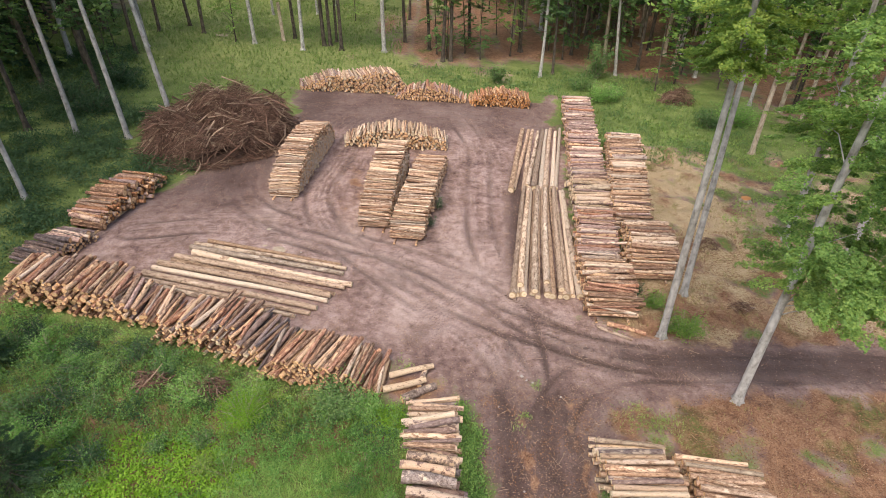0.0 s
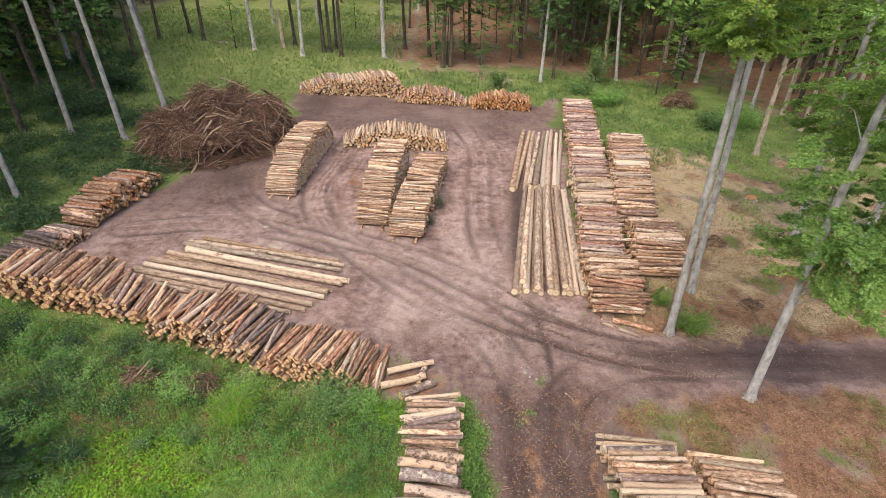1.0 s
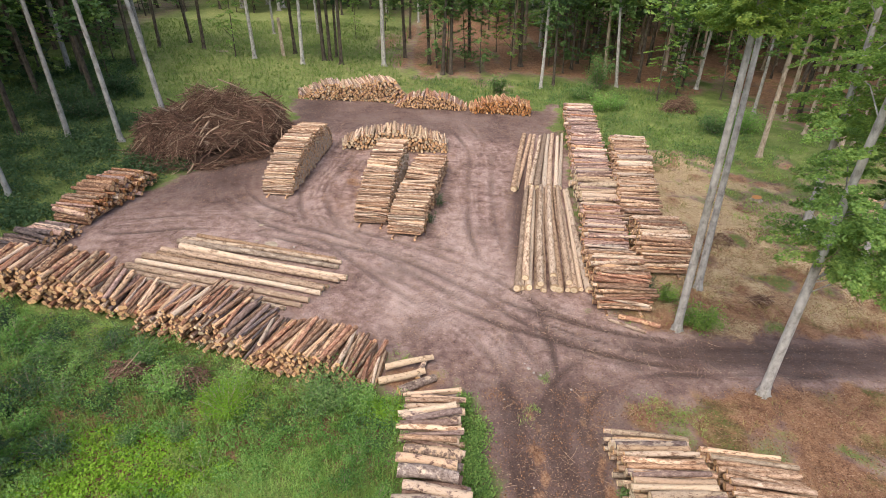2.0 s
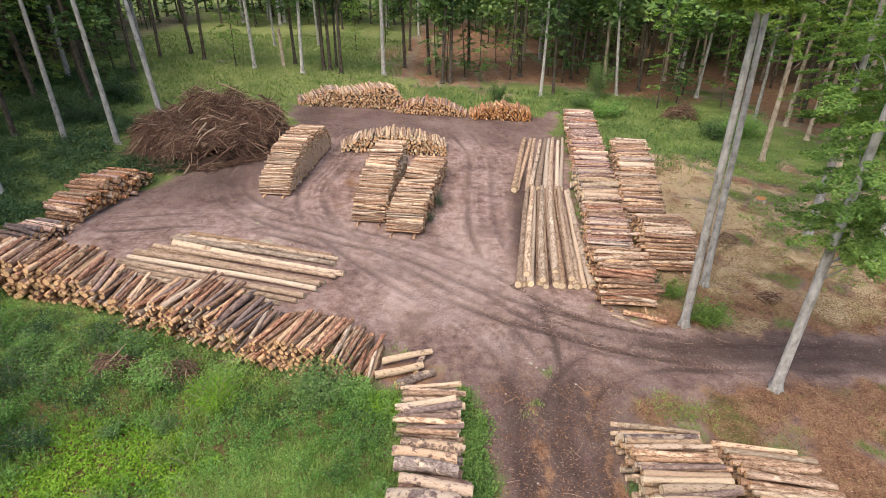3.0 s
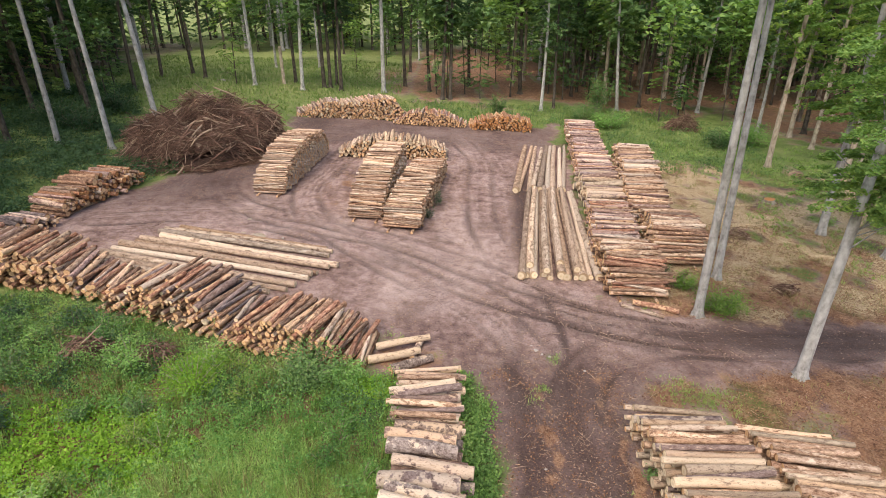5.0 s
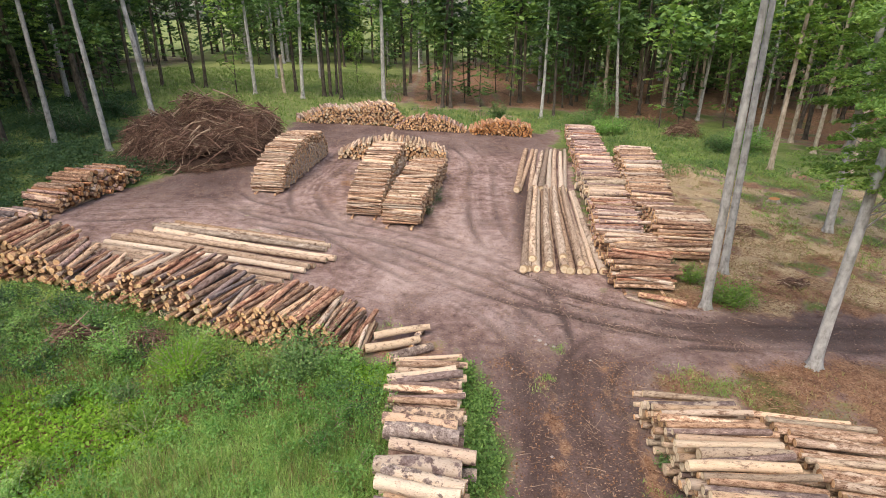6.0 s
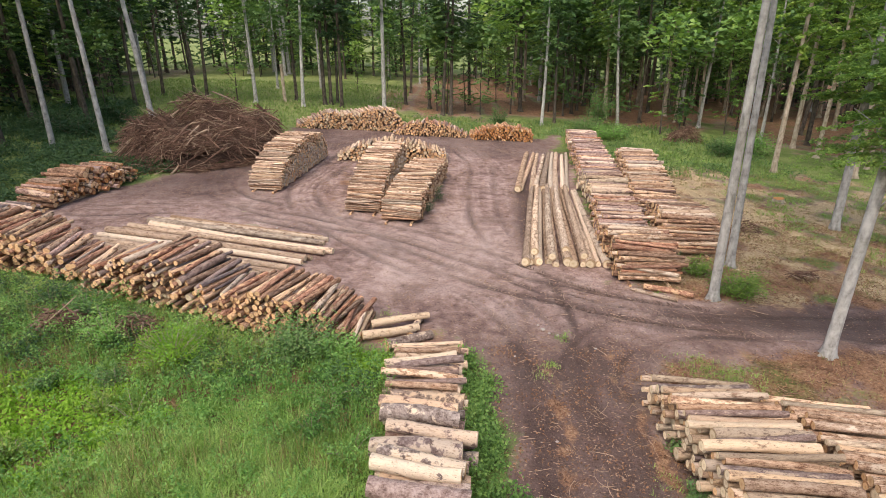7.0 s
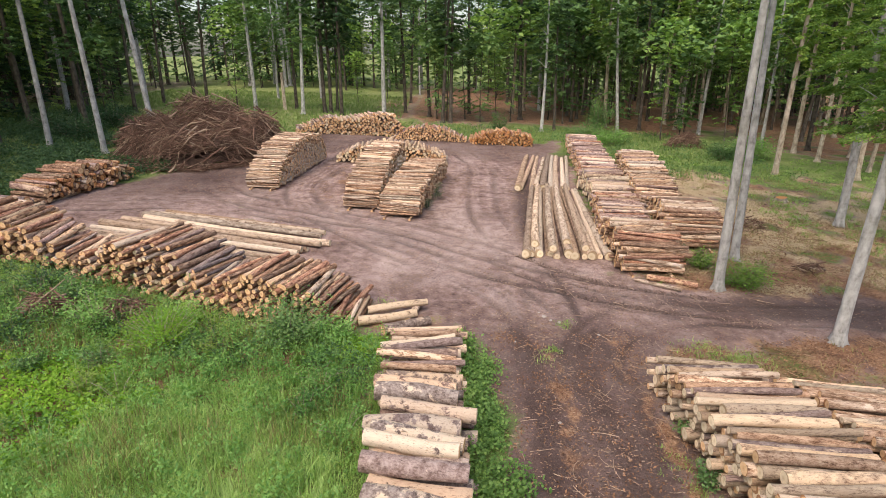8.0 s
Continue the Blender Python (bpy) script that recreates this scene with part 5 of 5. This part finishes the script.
p = strew(4600, (-22, -2, 8.5, 19), rng, lambda x, y, g: in_bed(x, y, g) & (0.5 + 0.5 * wave(x, y, 4.5, 81) > g.uniform(0.4, 0.9, x.shape)))
gs = blades(p, rng.uniform(0.6, 1.0, len(p)), 0.014, 4, rng, 0.35)
tagged(new("seeding_grass", mesh_of("seeding_grass", *gs, [DRYGRASS])), "seeding grass with pinkish straw heads among weeds", "grass", kind="stuff")
patch = lambda x, y, g: (creep(x, y) < g.uniform(0.4, 1.3, x.shape)) | (((x + 2.9) / 1.3) ** 2 + ((y - 16.2) / 0.9) ** 2 < g.uniform(0.4, 1.1, x.shape))
p = strew(4200, (-19, -1, 9, 18), rng, patch)
w = herbs(p, rng.uniform(0.12, 0.36, len(p)), 0.12, 17, rng, 0.24)
tagged(new("broad_leaves", mesh_of("broad_leaves", *w, [BURDOCK])), "bright broad-leaved weeds in a patch", "weeds", kind="stuff")
# strip between the logs by the track and the track
p = strew(520, (0.5, 2.1, 7.5, 17.3), rng, lambda x, y, g: (x < 1.2 + 0.055 * (17 - y) + 0.35 * wave(x, y, 2.4, 85) + g.uniform(-.25, .15, x.shape)) & (x > 0.55))
w = herbs(p, rng.uniform(0.12, 0.45, len(p)) * np.clip(0.9 + 0.8 * wave(p[:, 0], p[:, 1], 1.1, 86), 0.3, 1.7), 0.11, 34, rng)
tagged(new("weeds", mesh_of("weeds", *w, [LEAF_MID])), "green weeds growing against the logs by the track", "weeds", kind="stuff")
# banks and the meadow behind
def bank(x, y, g):
    d = inside(YARD, x, y)
    east = (x > 9 + 0.08 * (y - 20)) & (y < 45)
    return (d < g.uniform(-1.0, 0.0, x.shape)) & ~east


p = strew(30000, (-54, 30, 24, 112), rng, lambda x, y, g: bank(x, y, g) & ~((x < -20) & (y < 60) & (g.rand(len(x)) < 0.6)) & ~((x > -6) & (y > 73)) & ~((x > -26) & (y < 30)))
g2 = blades(p, rng.uniform(0.2, 0.55, len(p)), 0.05, 4, rng)
tagged(new("meadow_grass", mesh_of("meadow_grass", *g2, [MEADOW])), "rough green grass on the banks round the yard", "grass", kind="stuff")
# Undergrowth coloured dark for the shade beneath the western trees.
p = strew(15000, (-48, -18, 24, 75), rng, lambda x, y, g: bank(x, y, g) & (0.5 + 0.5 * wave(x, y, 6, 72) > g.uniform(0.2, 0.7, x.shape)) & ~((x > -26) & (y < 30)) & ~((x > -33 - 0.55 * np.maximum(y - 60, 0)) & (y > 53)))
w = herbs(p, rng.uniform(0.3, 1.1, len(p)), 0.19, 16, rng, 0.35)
tagged(new("weeds", mesh_of("weeds", *w, [LEAF_DARK])), "green undergrowth darkened for the shade of the western trees", "weeds", kind="stuff")
p = strew(1500, (-6, 32, 44, 72), rng, lambda x, y, g: bank(x, y, g) & (0.5 + 0.5 * wave(x, y, 5, 73) > g.uniform(0.1, 0.7, x.shape)))
w = herbs(p, rng.uniform(0.2, 0.7, len(p)), 0.16, 18, rng, 0.3)
tagged(new("weeds", mesh_of("weeds", *w, [LEAF])), "green weeds behind the far and eastern stacks", "weeds", kind="stuff")
p = strew(7000, (21, 46, 26, 56), rng, lambda x, y, g: (0.5 + 0.5 * wave(x, y, 5.5, 39) > g.uniform(0.3, 0.8, x.shape)))
g4 = blades(p, rng.uniform(0.1, 0.26, len(p)), 0.022, 8, rng, 1.1)
tagged(new("meadow_grass", mesh_of("meadow_grass", *g4, [GRASS])), "yellow-green grass patches at the wood's edge", "grass", kind="stuff")
p = strew(16000, (9, 40, 8, 48), rng, lambda x, y, g: (inside(YARD, x, y) < -0.4) & (0.35 + 0.5 * wave(x, y, 6, 74) + 0.3 * ((y > 23) & (y < 46)) > g.uniform(0.35, 0.9, x.shape)))
g3 = blades(p, rng.uniform(0.08, 0.26, len(p)), 0.022, 4, rng, 1.2)
tagged(new("dry_grass", mesh_of("dry_grass", *g3, [DRYGRASS])), "thin dry yellowish grass on the litter", "grass", kind="stuff")


def shrub(label, x, y, rx, h, n, leaf, seed, foliage=WEED):
    """A leafy shrub of many stems."""
    g = np.random.RandomState(seed)
    root = thing("shrub", x, y, label, "shrub", "shrubs")
    k = max(6, n // 60)
    az = g.uniform(0, 6.283, k)
    rr = rx * np.sqrt(g.uniform(0.02, 1, k))
    tip = np.stack([rr * np.cos(az), rr * np.sin(az), h * g.uniform(0.55, 1.05, k) * np.sqrt(np.clip(1.1 - (rr / rx) ** 2 * 0.7, 0.1, 1))], 1)
    foot = tip * np.array([0.15, 0.15, 0.0])
    st = np.stack([foot, foot * 0.45 + tip * 0.55 + np.array([0, 0, 0.1]), tip], 1)
    v, f = tubes(st, np.repeat(np.array([[0.015, 0.01, 0.004]]), k, 0), 4)
    tagged(part("branchwork", mesh_of("branchwork", v, f, [TANBARK]), root), kind="stuff")
    i = g.randint(0, k, n)
    s = g.uniform(0.25, 1.05, n)[:, None]
    c = foot[i] * (1 - s) + tip[i] * s + g.normal(0, 0.16 * max(rx, 0.6), (n, 3)) * np.array([1, 1, 0.7])
    c[:, 2] = np.maximum(c[:, 2], 0.05)
    lv = leaves(c, np.stack([g.normal(0, 0.5, n), g.normal(0, 0.5, n), np.ones(n)], 1), leaf, leaf * 0.6, g)
    part("foliage", mesh_of("foliage", *lv, [foliage]), root)
    return root


shrub("bright green bush at the foot of the twin beeches", 13.4, 22.9, 1.2, 1.3, 2600, 0.11, 301, LEAF_BRIGHT)
shrub("small green bush beside the twin beeches", 12.6, 25.0, 0.8, 1.0, 1100, 0.11, 302, LEAF_BRIGHT)
shrub("large green bush at the wood's edge", 31.5, 56.0, 2.6, 2.4, 2600, 0.2, 303, WEED)
shrub("green bush behind the eastern row", 28.0, 55.0, 1.8, 1.8, 1400, 0.2, 304, LEAF)
shrub("green bush at the head of the eastern row", 18.6, 62.0, 2.0, 2.0, 1600, 0.2, 305, WEED)
shrub("green bush at the head of the eastern row", 16.8, 66.0, 1.8, 2.2, 1500, 0.2, 306, LEAF)
shrub("grey-green sapling bush behind the far stacks", 6.5, 66.5, 1.0, 2.6, 1000, 0.2, 307, LEAF)
shrub("tall grey-green bush by the path into the wood", 19.6, 70.5, 1.8, 5.0, 2200, 0.22, 308, LEAF)
shrub("dark green weedy bush against the logs", -5.2, 16.9, 1.5, 1.5, 3000, 0.12, 309, LEAF)
shrub("green weedy bush against the logs", -3.9, 16.9, 0.9, 0.9, 1200, 0.12, 310, WEED)
shrub("feathery bright green clump among the weeds", -9.1, 16.0, 1.2, 1.35, 5200, 0.07, 311, BURDOCK)
shrub("leafy green weeds at the foot of the pale stack", 6.35, 10.9, 0.4, 0.5, 420, 0.09, 320, LEAF)
shrub("leafy green weeds at the foot of the pale stack", 6.45, 12.6, 0.3, 0.4, 260, 0.09, 321, LEAF)
# Bushes coloured dark for the same shade under the western trees.
shrub("green bush darkened for the shade of the western trees", -34.5, 52.0, 2.6, 2.2, 2200, 0.22, 312, LEAF_DARK)
shrub("green bush darkened for the shade of the western trees", -38.5, 55.5, 2.8, 2.4, 2200, 0.22, 313, LEAF_DARK)
shrub("green bush darkened for the shade of the western trees", -36.0, 60.5, 2.6, 2.4, 2000, 0.22, 314, LEAF_DARK)
shrub("cut green twigs lying between two stacks", 11.7, 26.2, 0.6, 0.9, 700, 0.08, 316, LEAF_DARK)
shrub("green weeds in the gap between the rows", 12.3, 31.5, 0.6, 0.7, 600, 0.1, 317, LEAF)
shrub("green weeds in the gap between the rows", 13.2, 40.0, 0.6, 0.8, 600, 0.12, 318, LEAF)
shrub("green twigs caught at the side of the stack", -0.95, 32.9, 0.4, 1.0, 300, 0.09, 315, LEAF_DARK)
shrub("green twigs caught at the side of the stack", -0.55, 35.4, 0.4, 1.3, 380, 0.09, 319, LEAF_DARK)

# brambles and bushes where the weeds run up to the western wood
rng = np.random.RandomState(77)
for i in range(46):
    x, y = rng.uniform(-23, -7.0), rng.uniform(13.5, 21.5)
    if float(inside(BED, np.array([x]), np.array([y]))[0]) < 0.6 or (x > -13 and y < 17):
        continue
    dark_one = rng.rand() < 0.6
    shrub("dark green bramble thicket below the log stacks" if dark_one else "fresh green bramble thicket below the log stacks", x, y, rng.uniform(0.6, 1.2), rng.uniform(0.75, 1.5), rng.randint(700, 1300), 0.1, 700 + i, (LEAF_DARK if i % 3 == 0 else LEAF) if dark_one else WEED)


def spruce(label, x, y, h, rad, seed):
    """A young spruce: whorls of drooping boughs with needle sprays down to the ground."""
    g = np.random.RandomState(seed)
    root = thing("spruce_tree", x, y, label, "tree", "young spruces")
    v, f = trunk_arrays(g, h * 0.98, 0.14, sides=8, flare=0.2, bow=0.05)
    part("trunk", mesh_of("trunk", v, f, [DARKBARK], True), root)
    paths, radii, spots, norms = [], [], [], []
    z = 0.3
    while z < h * 0.97:
        r = rad * (1 - z / h) ** 0.8
        for k in range(7):
            a = g.uniform(0, 6.283)
            L = r * g.uniform(0.75, 1.1)
            d, sd = np.array([math.cos(a), math.sin(a), 0.0]), np.array([-math.sin(a), math.cos(a), 0.0])
            q = np.array([0.0, 0.35, 0.7, 1.0])
            p = np.array([0, 0, z])[None] + d[None] * (q * L)[:, None]
            p[:, 2] += L * (-0.38 * q + 0.2 * q * q)
            paths.append(p)
            radii.append(np.array([0.018, 0.013, 0.008, 0.003]))
            n = int(60 + 170 * L)
            t = np.sqrt(g.uniform(0.02, 1, n))
            w = g.uniform(-1, 1, n) * 0.34 * L * (1.05 - t)  + g.normal(0, 0.03, n)
            c = np.array([0, 0, z])[None] + d[None] * (t * L)[:, None] + sd[None] * w[:, None]
            c[:, 2] += L * (-0.38 * t + 0.2 * t * t) - 0.25 * np.abs(w) + g.normal(0, 0.02, n)
            spots.append(c)
            norms.append(np.stack([g.normal(0, 0.5, n), g.normal(0, 0.5, n), np.ones(n)], 1))
        z += 0.24 + 0.015 * h
    v, f = tubes(np.array(paths), np.array(radii), 4)
    tagged(part("branchwork", mesh_of("branchwork", v, f, [DARKBARK], True), root), kind="stuff")
    part("crown", mesh_of("crown", *leaves(np.concatenate(spots), np.concatenate(norms), 0.11, 0.03, g), [LEAF_DARK]), root)
    return root


spruce("dark green young spruce at the edge of the weeds", -16.6, 12.2, 6.2, 2.0, 801)
spruce("small dark green spruce at the edge of the weeds", -21.8, 18.6, 4.2, 1.5, 802)

# rounded clumps standing out of the weeds
rng = np.random.RandomState(4242)
made = 0
while made < 34:
    x, y = rng.uniform(-20, -2.2), rng.uniform(9.5, 20.5)
    if float(inside(BED, np.array([x]), np.array([y]))[0]) < 0.5:
        continue
    made += 1
    k = rng.randint(4)
    shrub(("light green leafy clump among the weeds", "yellow-green bramble clump among the weeds", "dark green nettle clump among the weeds", "pale green weed clump in the grass")[k], x, y, rng.uniform(0.35, 0.85), rng.uniform(0.55, 1.05), rng.randint(350, 800), 0.085, 500 + made, (WEED, LEAF_BRIGHT, LEAF, WEED)[k])

# chips, twigs and stones on the bare soil
rng = np.random.RandomState(515)
soil_only = lambda x, y, g: inside(YARD, x, y) > g.uniform(-1.5, 0.4, x.shape)
p = strew(170000, (-22, 30, 8, 58), rng, lambda x, y, g: (inside(YARD, x, y) > -1) & ~((x > 9) & (y < 23.5)) & (0.5 + 0.5 * wave(x, y, 4, 75) > g.uniform(0.35, 1.1, x.shape)))
p[:, 2] += 0.03
ch = leaves(p, np.stack([rng.normal(0, 0.25, len(p)), rng.normal(0, 0.25, len(p)), np.ones(len(p))], 1), 0.075, 0.035, rng, 0.2)
tagged(new("bark_chips", mesh_of("bark_chips", *ch, [CHIPS])), "scattered bark chips and wood splinters on the soil", "bark chips", kind="stuff")
p = strew(52000, (1.5, 26, 8, 34), rng, lambda x, y, g: ((inside(YARD, x, y) < -0.1) & (x > 9)) | ((y < 18) & (0.5 + 0.5 * wave(x, y, 2.5, 78) > g.uniform(0.3, 1.0, x.shape))))
p[:, 2] += 0.03
ch = leaves(p, np.stack([rng.normal(0, 0.4, len(p)), rng.normal(0, 0.4, len(p)), np.ones(len(p))], 1), 0.1, 0.045, rng, 0.25)
tagged(new("fallen_leaves", mesh_of("fallen_leaves", *ch, [LITTER])), "brown fallen leaves and bark scraps on the ground", "fallen leaves", kind="stuff")


def ground_sticks(n, box, keep, lmin, lmax, name, label, mat, seed):
    g = np.random.RandomState(seed)
    c = strew(n, box, g, keep)
    n = len(c)
    az, L = g.uniform(0, 6.283, n), g.uniform(lmin, lmax, n)
    d = np.stack([np.cos(az), np.sin(az), np.zeros(n)], 1)
    s = np.stack([-np.sin(az), np.cos(az), np.zeros(n)], 1)
    bow = (g.normal(0, 0.15, n) * L)[:, None]
    k = (-0.5, -0.17, 0.17, 0.5)
    pts = np.stack([c + d * (L * q)[:, None] + s * bow * (0.25 - q * q) * 2 for q in k], 1)
    pts[:, :, 2] = land(pts[:, :, 0], pts[:, :, 1]) + 0.035
    r = g.uniform(0.005, 0.013, n)
    v, f = tubes(pts, np.stack([r, r, r * 0.8, r * 0.4], 1), 4)
    tagged(new(name, mesh_of(name, v, f, [mat])), label, "twigs", kind="stuff")


ground_sticks(340, (1.5, 14, 8, 24), soil_only, 0.1, 0.8, "fallen_twigs", "brown broken twigs lying on the track", BRUSH_PALE, 61)
ground_sticks(700, (9, 32, 8, 45), lambda x, y, g: inside(YARD, x, y) < -0.2, 0.3, 1.6, "fallen_twigs", "brown twigs and slash lying on the litter", BRUSH, 62)
ground_sticks(420, (-20, 12, 22, 57), soil_only, 0.15, 0.7, "fallen_twigs", "dead twigs strewn over the yard", BRUSH, 63)


strip = lambda x, y, g: (y < 18.8) & ((np.abs(x - 3.5) < g.gamma(2.0, 0.22, x.shape)) | (np.abs(x - 6.3) < g.gamma(2.0, 0.2, x.shape)) | (g.rand(len(x)) < 0.12))
ground_sticks(2200, (1.7, 7.2, 8, 18.8), strip, 0.04, 0.2, "bark_splinters", "orange-brown bark strips and splinters between the wheel tracks", CHIPS, 64)
ground_sticks(1500, (8, 24, 8, 27), lambda x, y, g: inside(YARD, x, y) < 0.3, 0.08, 0.5, "bark_splinters", "brown bark strips and splinters on the litter", CHIPS, 65)
ground_sticks(3000, (-13, 8, 28, 47), lambda x, y, g: (inside([(-8, 33), (-10, 38), (-8, 45.5), (1.5, 45.5), (1.2, 37), (-1, 32)], x, y) > -1.2) | (np.abs(x - 4.2 - 0.12 * (y - 30)) < 0.8), 0.08, 0.4, "bark_splinters", "orange bark strips strewn about the middle stacks", CHIPS, 66)


def water_material():
    m, nt, b, node = shader("puddle water", 0.06, 0.5)
    n = node("TexNoise", Vector=node("TexCoord").outputs["Object"], Scale=2.0, Detail=3.0)
    # Muddy brown; its paleness also stands for the sky's reflection.
    nt.links.new(ramp(nt, n.outputs[0], [(0.3, (0.36, 0.29, 0.21)), (0.7, (0.50, 0.42, 0.31))]), b.inputs["Base Color"])
    return m


WATER = water_material()
for i, (x, y, r) in enumerate(PUDDLES):
    g = np.random.RandomState(40 + i)
    k = 28
    a = np.arange(k) * 2 * math.pi / k
    rr = r * (1 + 0.18 * np.sin(2 * a + g.uniform(0, 6)) + 0.1 * np.sin(5 * a + g.uniform(0, 6)))
    vs = [(0, 0, 0)] + [(q * math.cos(b), q * math.sin(b) / 1.3, 0) for q, b in zip(rr, a)]
    me = bpy.data.meshes.new("puddle")
    me.from_pydata(vs, [], [(0, j + 1, (j + 1) % k + 1) for j in range(k)])
    me.materials.append(WATER)
    ob = new("puddle", me)
    ob.matrix_world = pose(x, y, float(land(x, y)) - 0.035, 0, 3.1, 0)
    tagged(ob, "shallow brown rain puddle on the soil", "puddle")


def stump(label, x, y, d, h, seed, bark=TANBARK, top=CUT_ORANGE, name="tree_stump"):
    """A sawn stump with spreading roots."""
    g = np.random.RandomState(seed)
    root = thing(name, x, y, label, "tree stump")
    k = 16
    a = np.arange(k) * 2 * math.pi / k
    rings = []
    for z, q in ((-0.1, 1.7), (0.04, 1.45), (0.12, 1.15), (h * 0.6, 1.0), (h, 0.97)):
        q2 = d / 2 * (1 + (q - 1) * (0.6 + 0.5 * np.cos(5 * a + seed))) * (1 + 0.04 * np.sin(3 * a + seed))
        rings.append(np.stack([q2 * np.cos(a), q2 * np.sin(a), np.full(k, z) + (0.03 * np.cos(a) if z == h else 0)], 1))
    v = np.concatenate(rings)
    i = np.arange(4)[:, None] * k
    s = np.arange(k)[None, :]
    f = np.stack([i + s, i + (s + 1) % k, i + k + (s + 1) % k, i + k + s], -1).reshape(-1, 4)
    part("body", mesh_of("body", v, f, [bark], True), root)
    disc = np.concatenate([[[0, 0, h + 0.004]], rings[-1] + np.array([0, 0, 0.004])])
    part("sawn_top", mesh_of("sawn_top", disc, [(0, j + 1, (j + 1) % k + 1) for j in range(k)], [top]), root)
    return root


stump("low sawn stump with orange wood in the grass", 24.4, 38.7, 0.75, 0.3, 1)
stump("tall broken dead trunk standing in the meadow", -23.2, 82.0, 0.45, 5.2, 2, name="dead_trunk")
brush_heap("earth_mound", "dark mound of turned earth and roots", 18.4, 31.6, 0.9, 0.7, 0.55, 120, 2, 35, reach=0.3)
brush_heap("brush_pile", "little heap of grey twigs on the litter", 17.8, 25.1, 0.6, 0.45, 0.3, 90, 3, 36, reach=0.35)


def stone(x, y, r, seed):
    """A rough broken stone, half sunk."""
    g = np.random.RandomState(seed)
    b = bmesh.new()
    bmesh.ops.create_icosphere(b, subdivisions=2, radius=r)
    for v in b.verts:
        v.co *= g.uniform(0.78, 1.12)
        v.co.z *= 0.6
    me = bpy.data.meshes.new("stone")
    b.to_mesh(me)
    b.free()
    me.materials.append(STONE)
    ob = new("stone", me)
    ob.matrix_world = pose(x, y, float(land(x, y)) + r * 0.25, 0, 0, g.uniform(0, 360))
    return tagged(ob, "small pale stone lying on the soil", "stone", "stones on the track")


for i, (x, y, r) in enumerate(((3.85, 19.15, 0.09), (4.05, 18.9, 0.06), (4.35, 18.75, 0.07), (3.7, 19.5, 0.05), (3.2, 12.9, 0.05), (2.5, 17.2, 0.05), (5.6, 17.9, 0.06), (-9.4, 29.2, 0.08), (6.3, 34.9, 0.13))):
    stone(x, y, r, 70 + i)
rng = np.random.RandomState(88)
p = np.concatenate([np.stack([rng.normal(x, sp, n), rng.normal(y, sp, n), np.zeros(n)], 1) for x, y, sp, n in ((4.5, 18.6, 0.18, 26), (3.75, 16.7, 0.16, 22), (3.3, 16.1, 0.2, 12), (5.9, 11.5, 0.25, 22), (6.0, 10.2, 0.3, 30), (9.2, 16.6, 0.5, 120), (10.2, 16.2, 0.5, 120), (9.6, 22.9, 0.25, 16), (-2.2, 19.6, 0.3, 30))])
p[:, 2] = land(p[:, 0], p[:, 1])
gt = blades(p, rng.uniform(0.06, 0.16, len(p)), 0.016, 7, rng, 0.8)
tagged(new("grass_tufts", mesh_of("grass_tufts", *gt, [GRASS])), "small green grass tufts on the bare ground", "grass", kind="stuff")


def tread_marks(line, offset, x0, x1, seed):
    """Pressed chevron lugs of a tractor tyre: low ridges of soil along a rut."""
    g = np.random.RandomState(seed)
    pts = np.array(line)
    seg = np.linalg.norm(np.diff(pts, axis=0), axis=1)
    at = np.concatenate([[0], np.cumsum(seg)])
    vs, fs = [], []
    for s in np.arange(0, at[-1], 0.17):
        x, y = np.interp(s, at, pts[:, 0]), np.interp(s, at, pts[:, 1])
        if not x0 < x < x1 or g.rand() < 0.12:
            continue
        dx, dy = np.interp(s + 0.2, at, pts[:, 0]) - x, np.interp(s + 0.2, at, pts[:, 1]) - y
        n = math.hypot(dx, dy)
        if n < 1e-6:
            continue
        dx, dy = dx / n, dy / n
        for way in (-1, 1):
            c = np.array([x, y]) + np.array([-dy, dx]) * (offset + way * 0.12)
            u = np.array([dx * 0.6 * way - dy, dy * 0.6 * way + dx]) * 0.1 / math.hypot(1, 0.6)
            w = np.array([dx, dy]) * 0.03
            k = len(vs)
            for q, z in ((c - u - w, 0), (c + u - w, 0), (c + u + w, 0), (c - u + w, 0), (c - u * 0.8 - w * 0.4, 1), (c + u * 0.8 - w * 0.4, 1), (c + u * 0.8 + w * 0.4, 1), (c - u * 0.8 + w * 0.4, 1)):
                vs.append((q[0], q[1], float(land(*q)) - 0.055 + z * (0.045 + g.uniform(0, 0.015))))
            fs += [(k + 4, k + 5, k + 6, k + 7), (k, k + 1, k + 5, k + 4), (k + 1, k + 2, k + 6, k + 5), (k + 2, k + 3, k + 7, k + 6), (k + 3, k, k + 4, k + 7)]
    return vs, fs


TREAD = plain("pressed soil", (0.07, 0.046, 0.04), (0.20, 0.135, 0.115))
vs, fs = [], []
for line, off, a, b, sd in ((RUTS[0], 0.95, 4.0, 13.5, 1), (RUTS[0], -0.95, 3.0, 12.0, 2), (RUTS[2], 0.95, 6.0, 13.0, 3), (RUTS[0], -0.95, 18.0, 26.0, 4)):
    v, f = tread_marks(line, off, a, b, sd)
    fs += [tuple(i + len(vs) for i in q) for q in f]
    vs += v
tagged(new("tyre_tracks", mesh_of("tyre_tracks", vs, fs, [TREAD])), "chevron tyre prints pressed into the soft soil", "tyre tracks", kind="stuff")
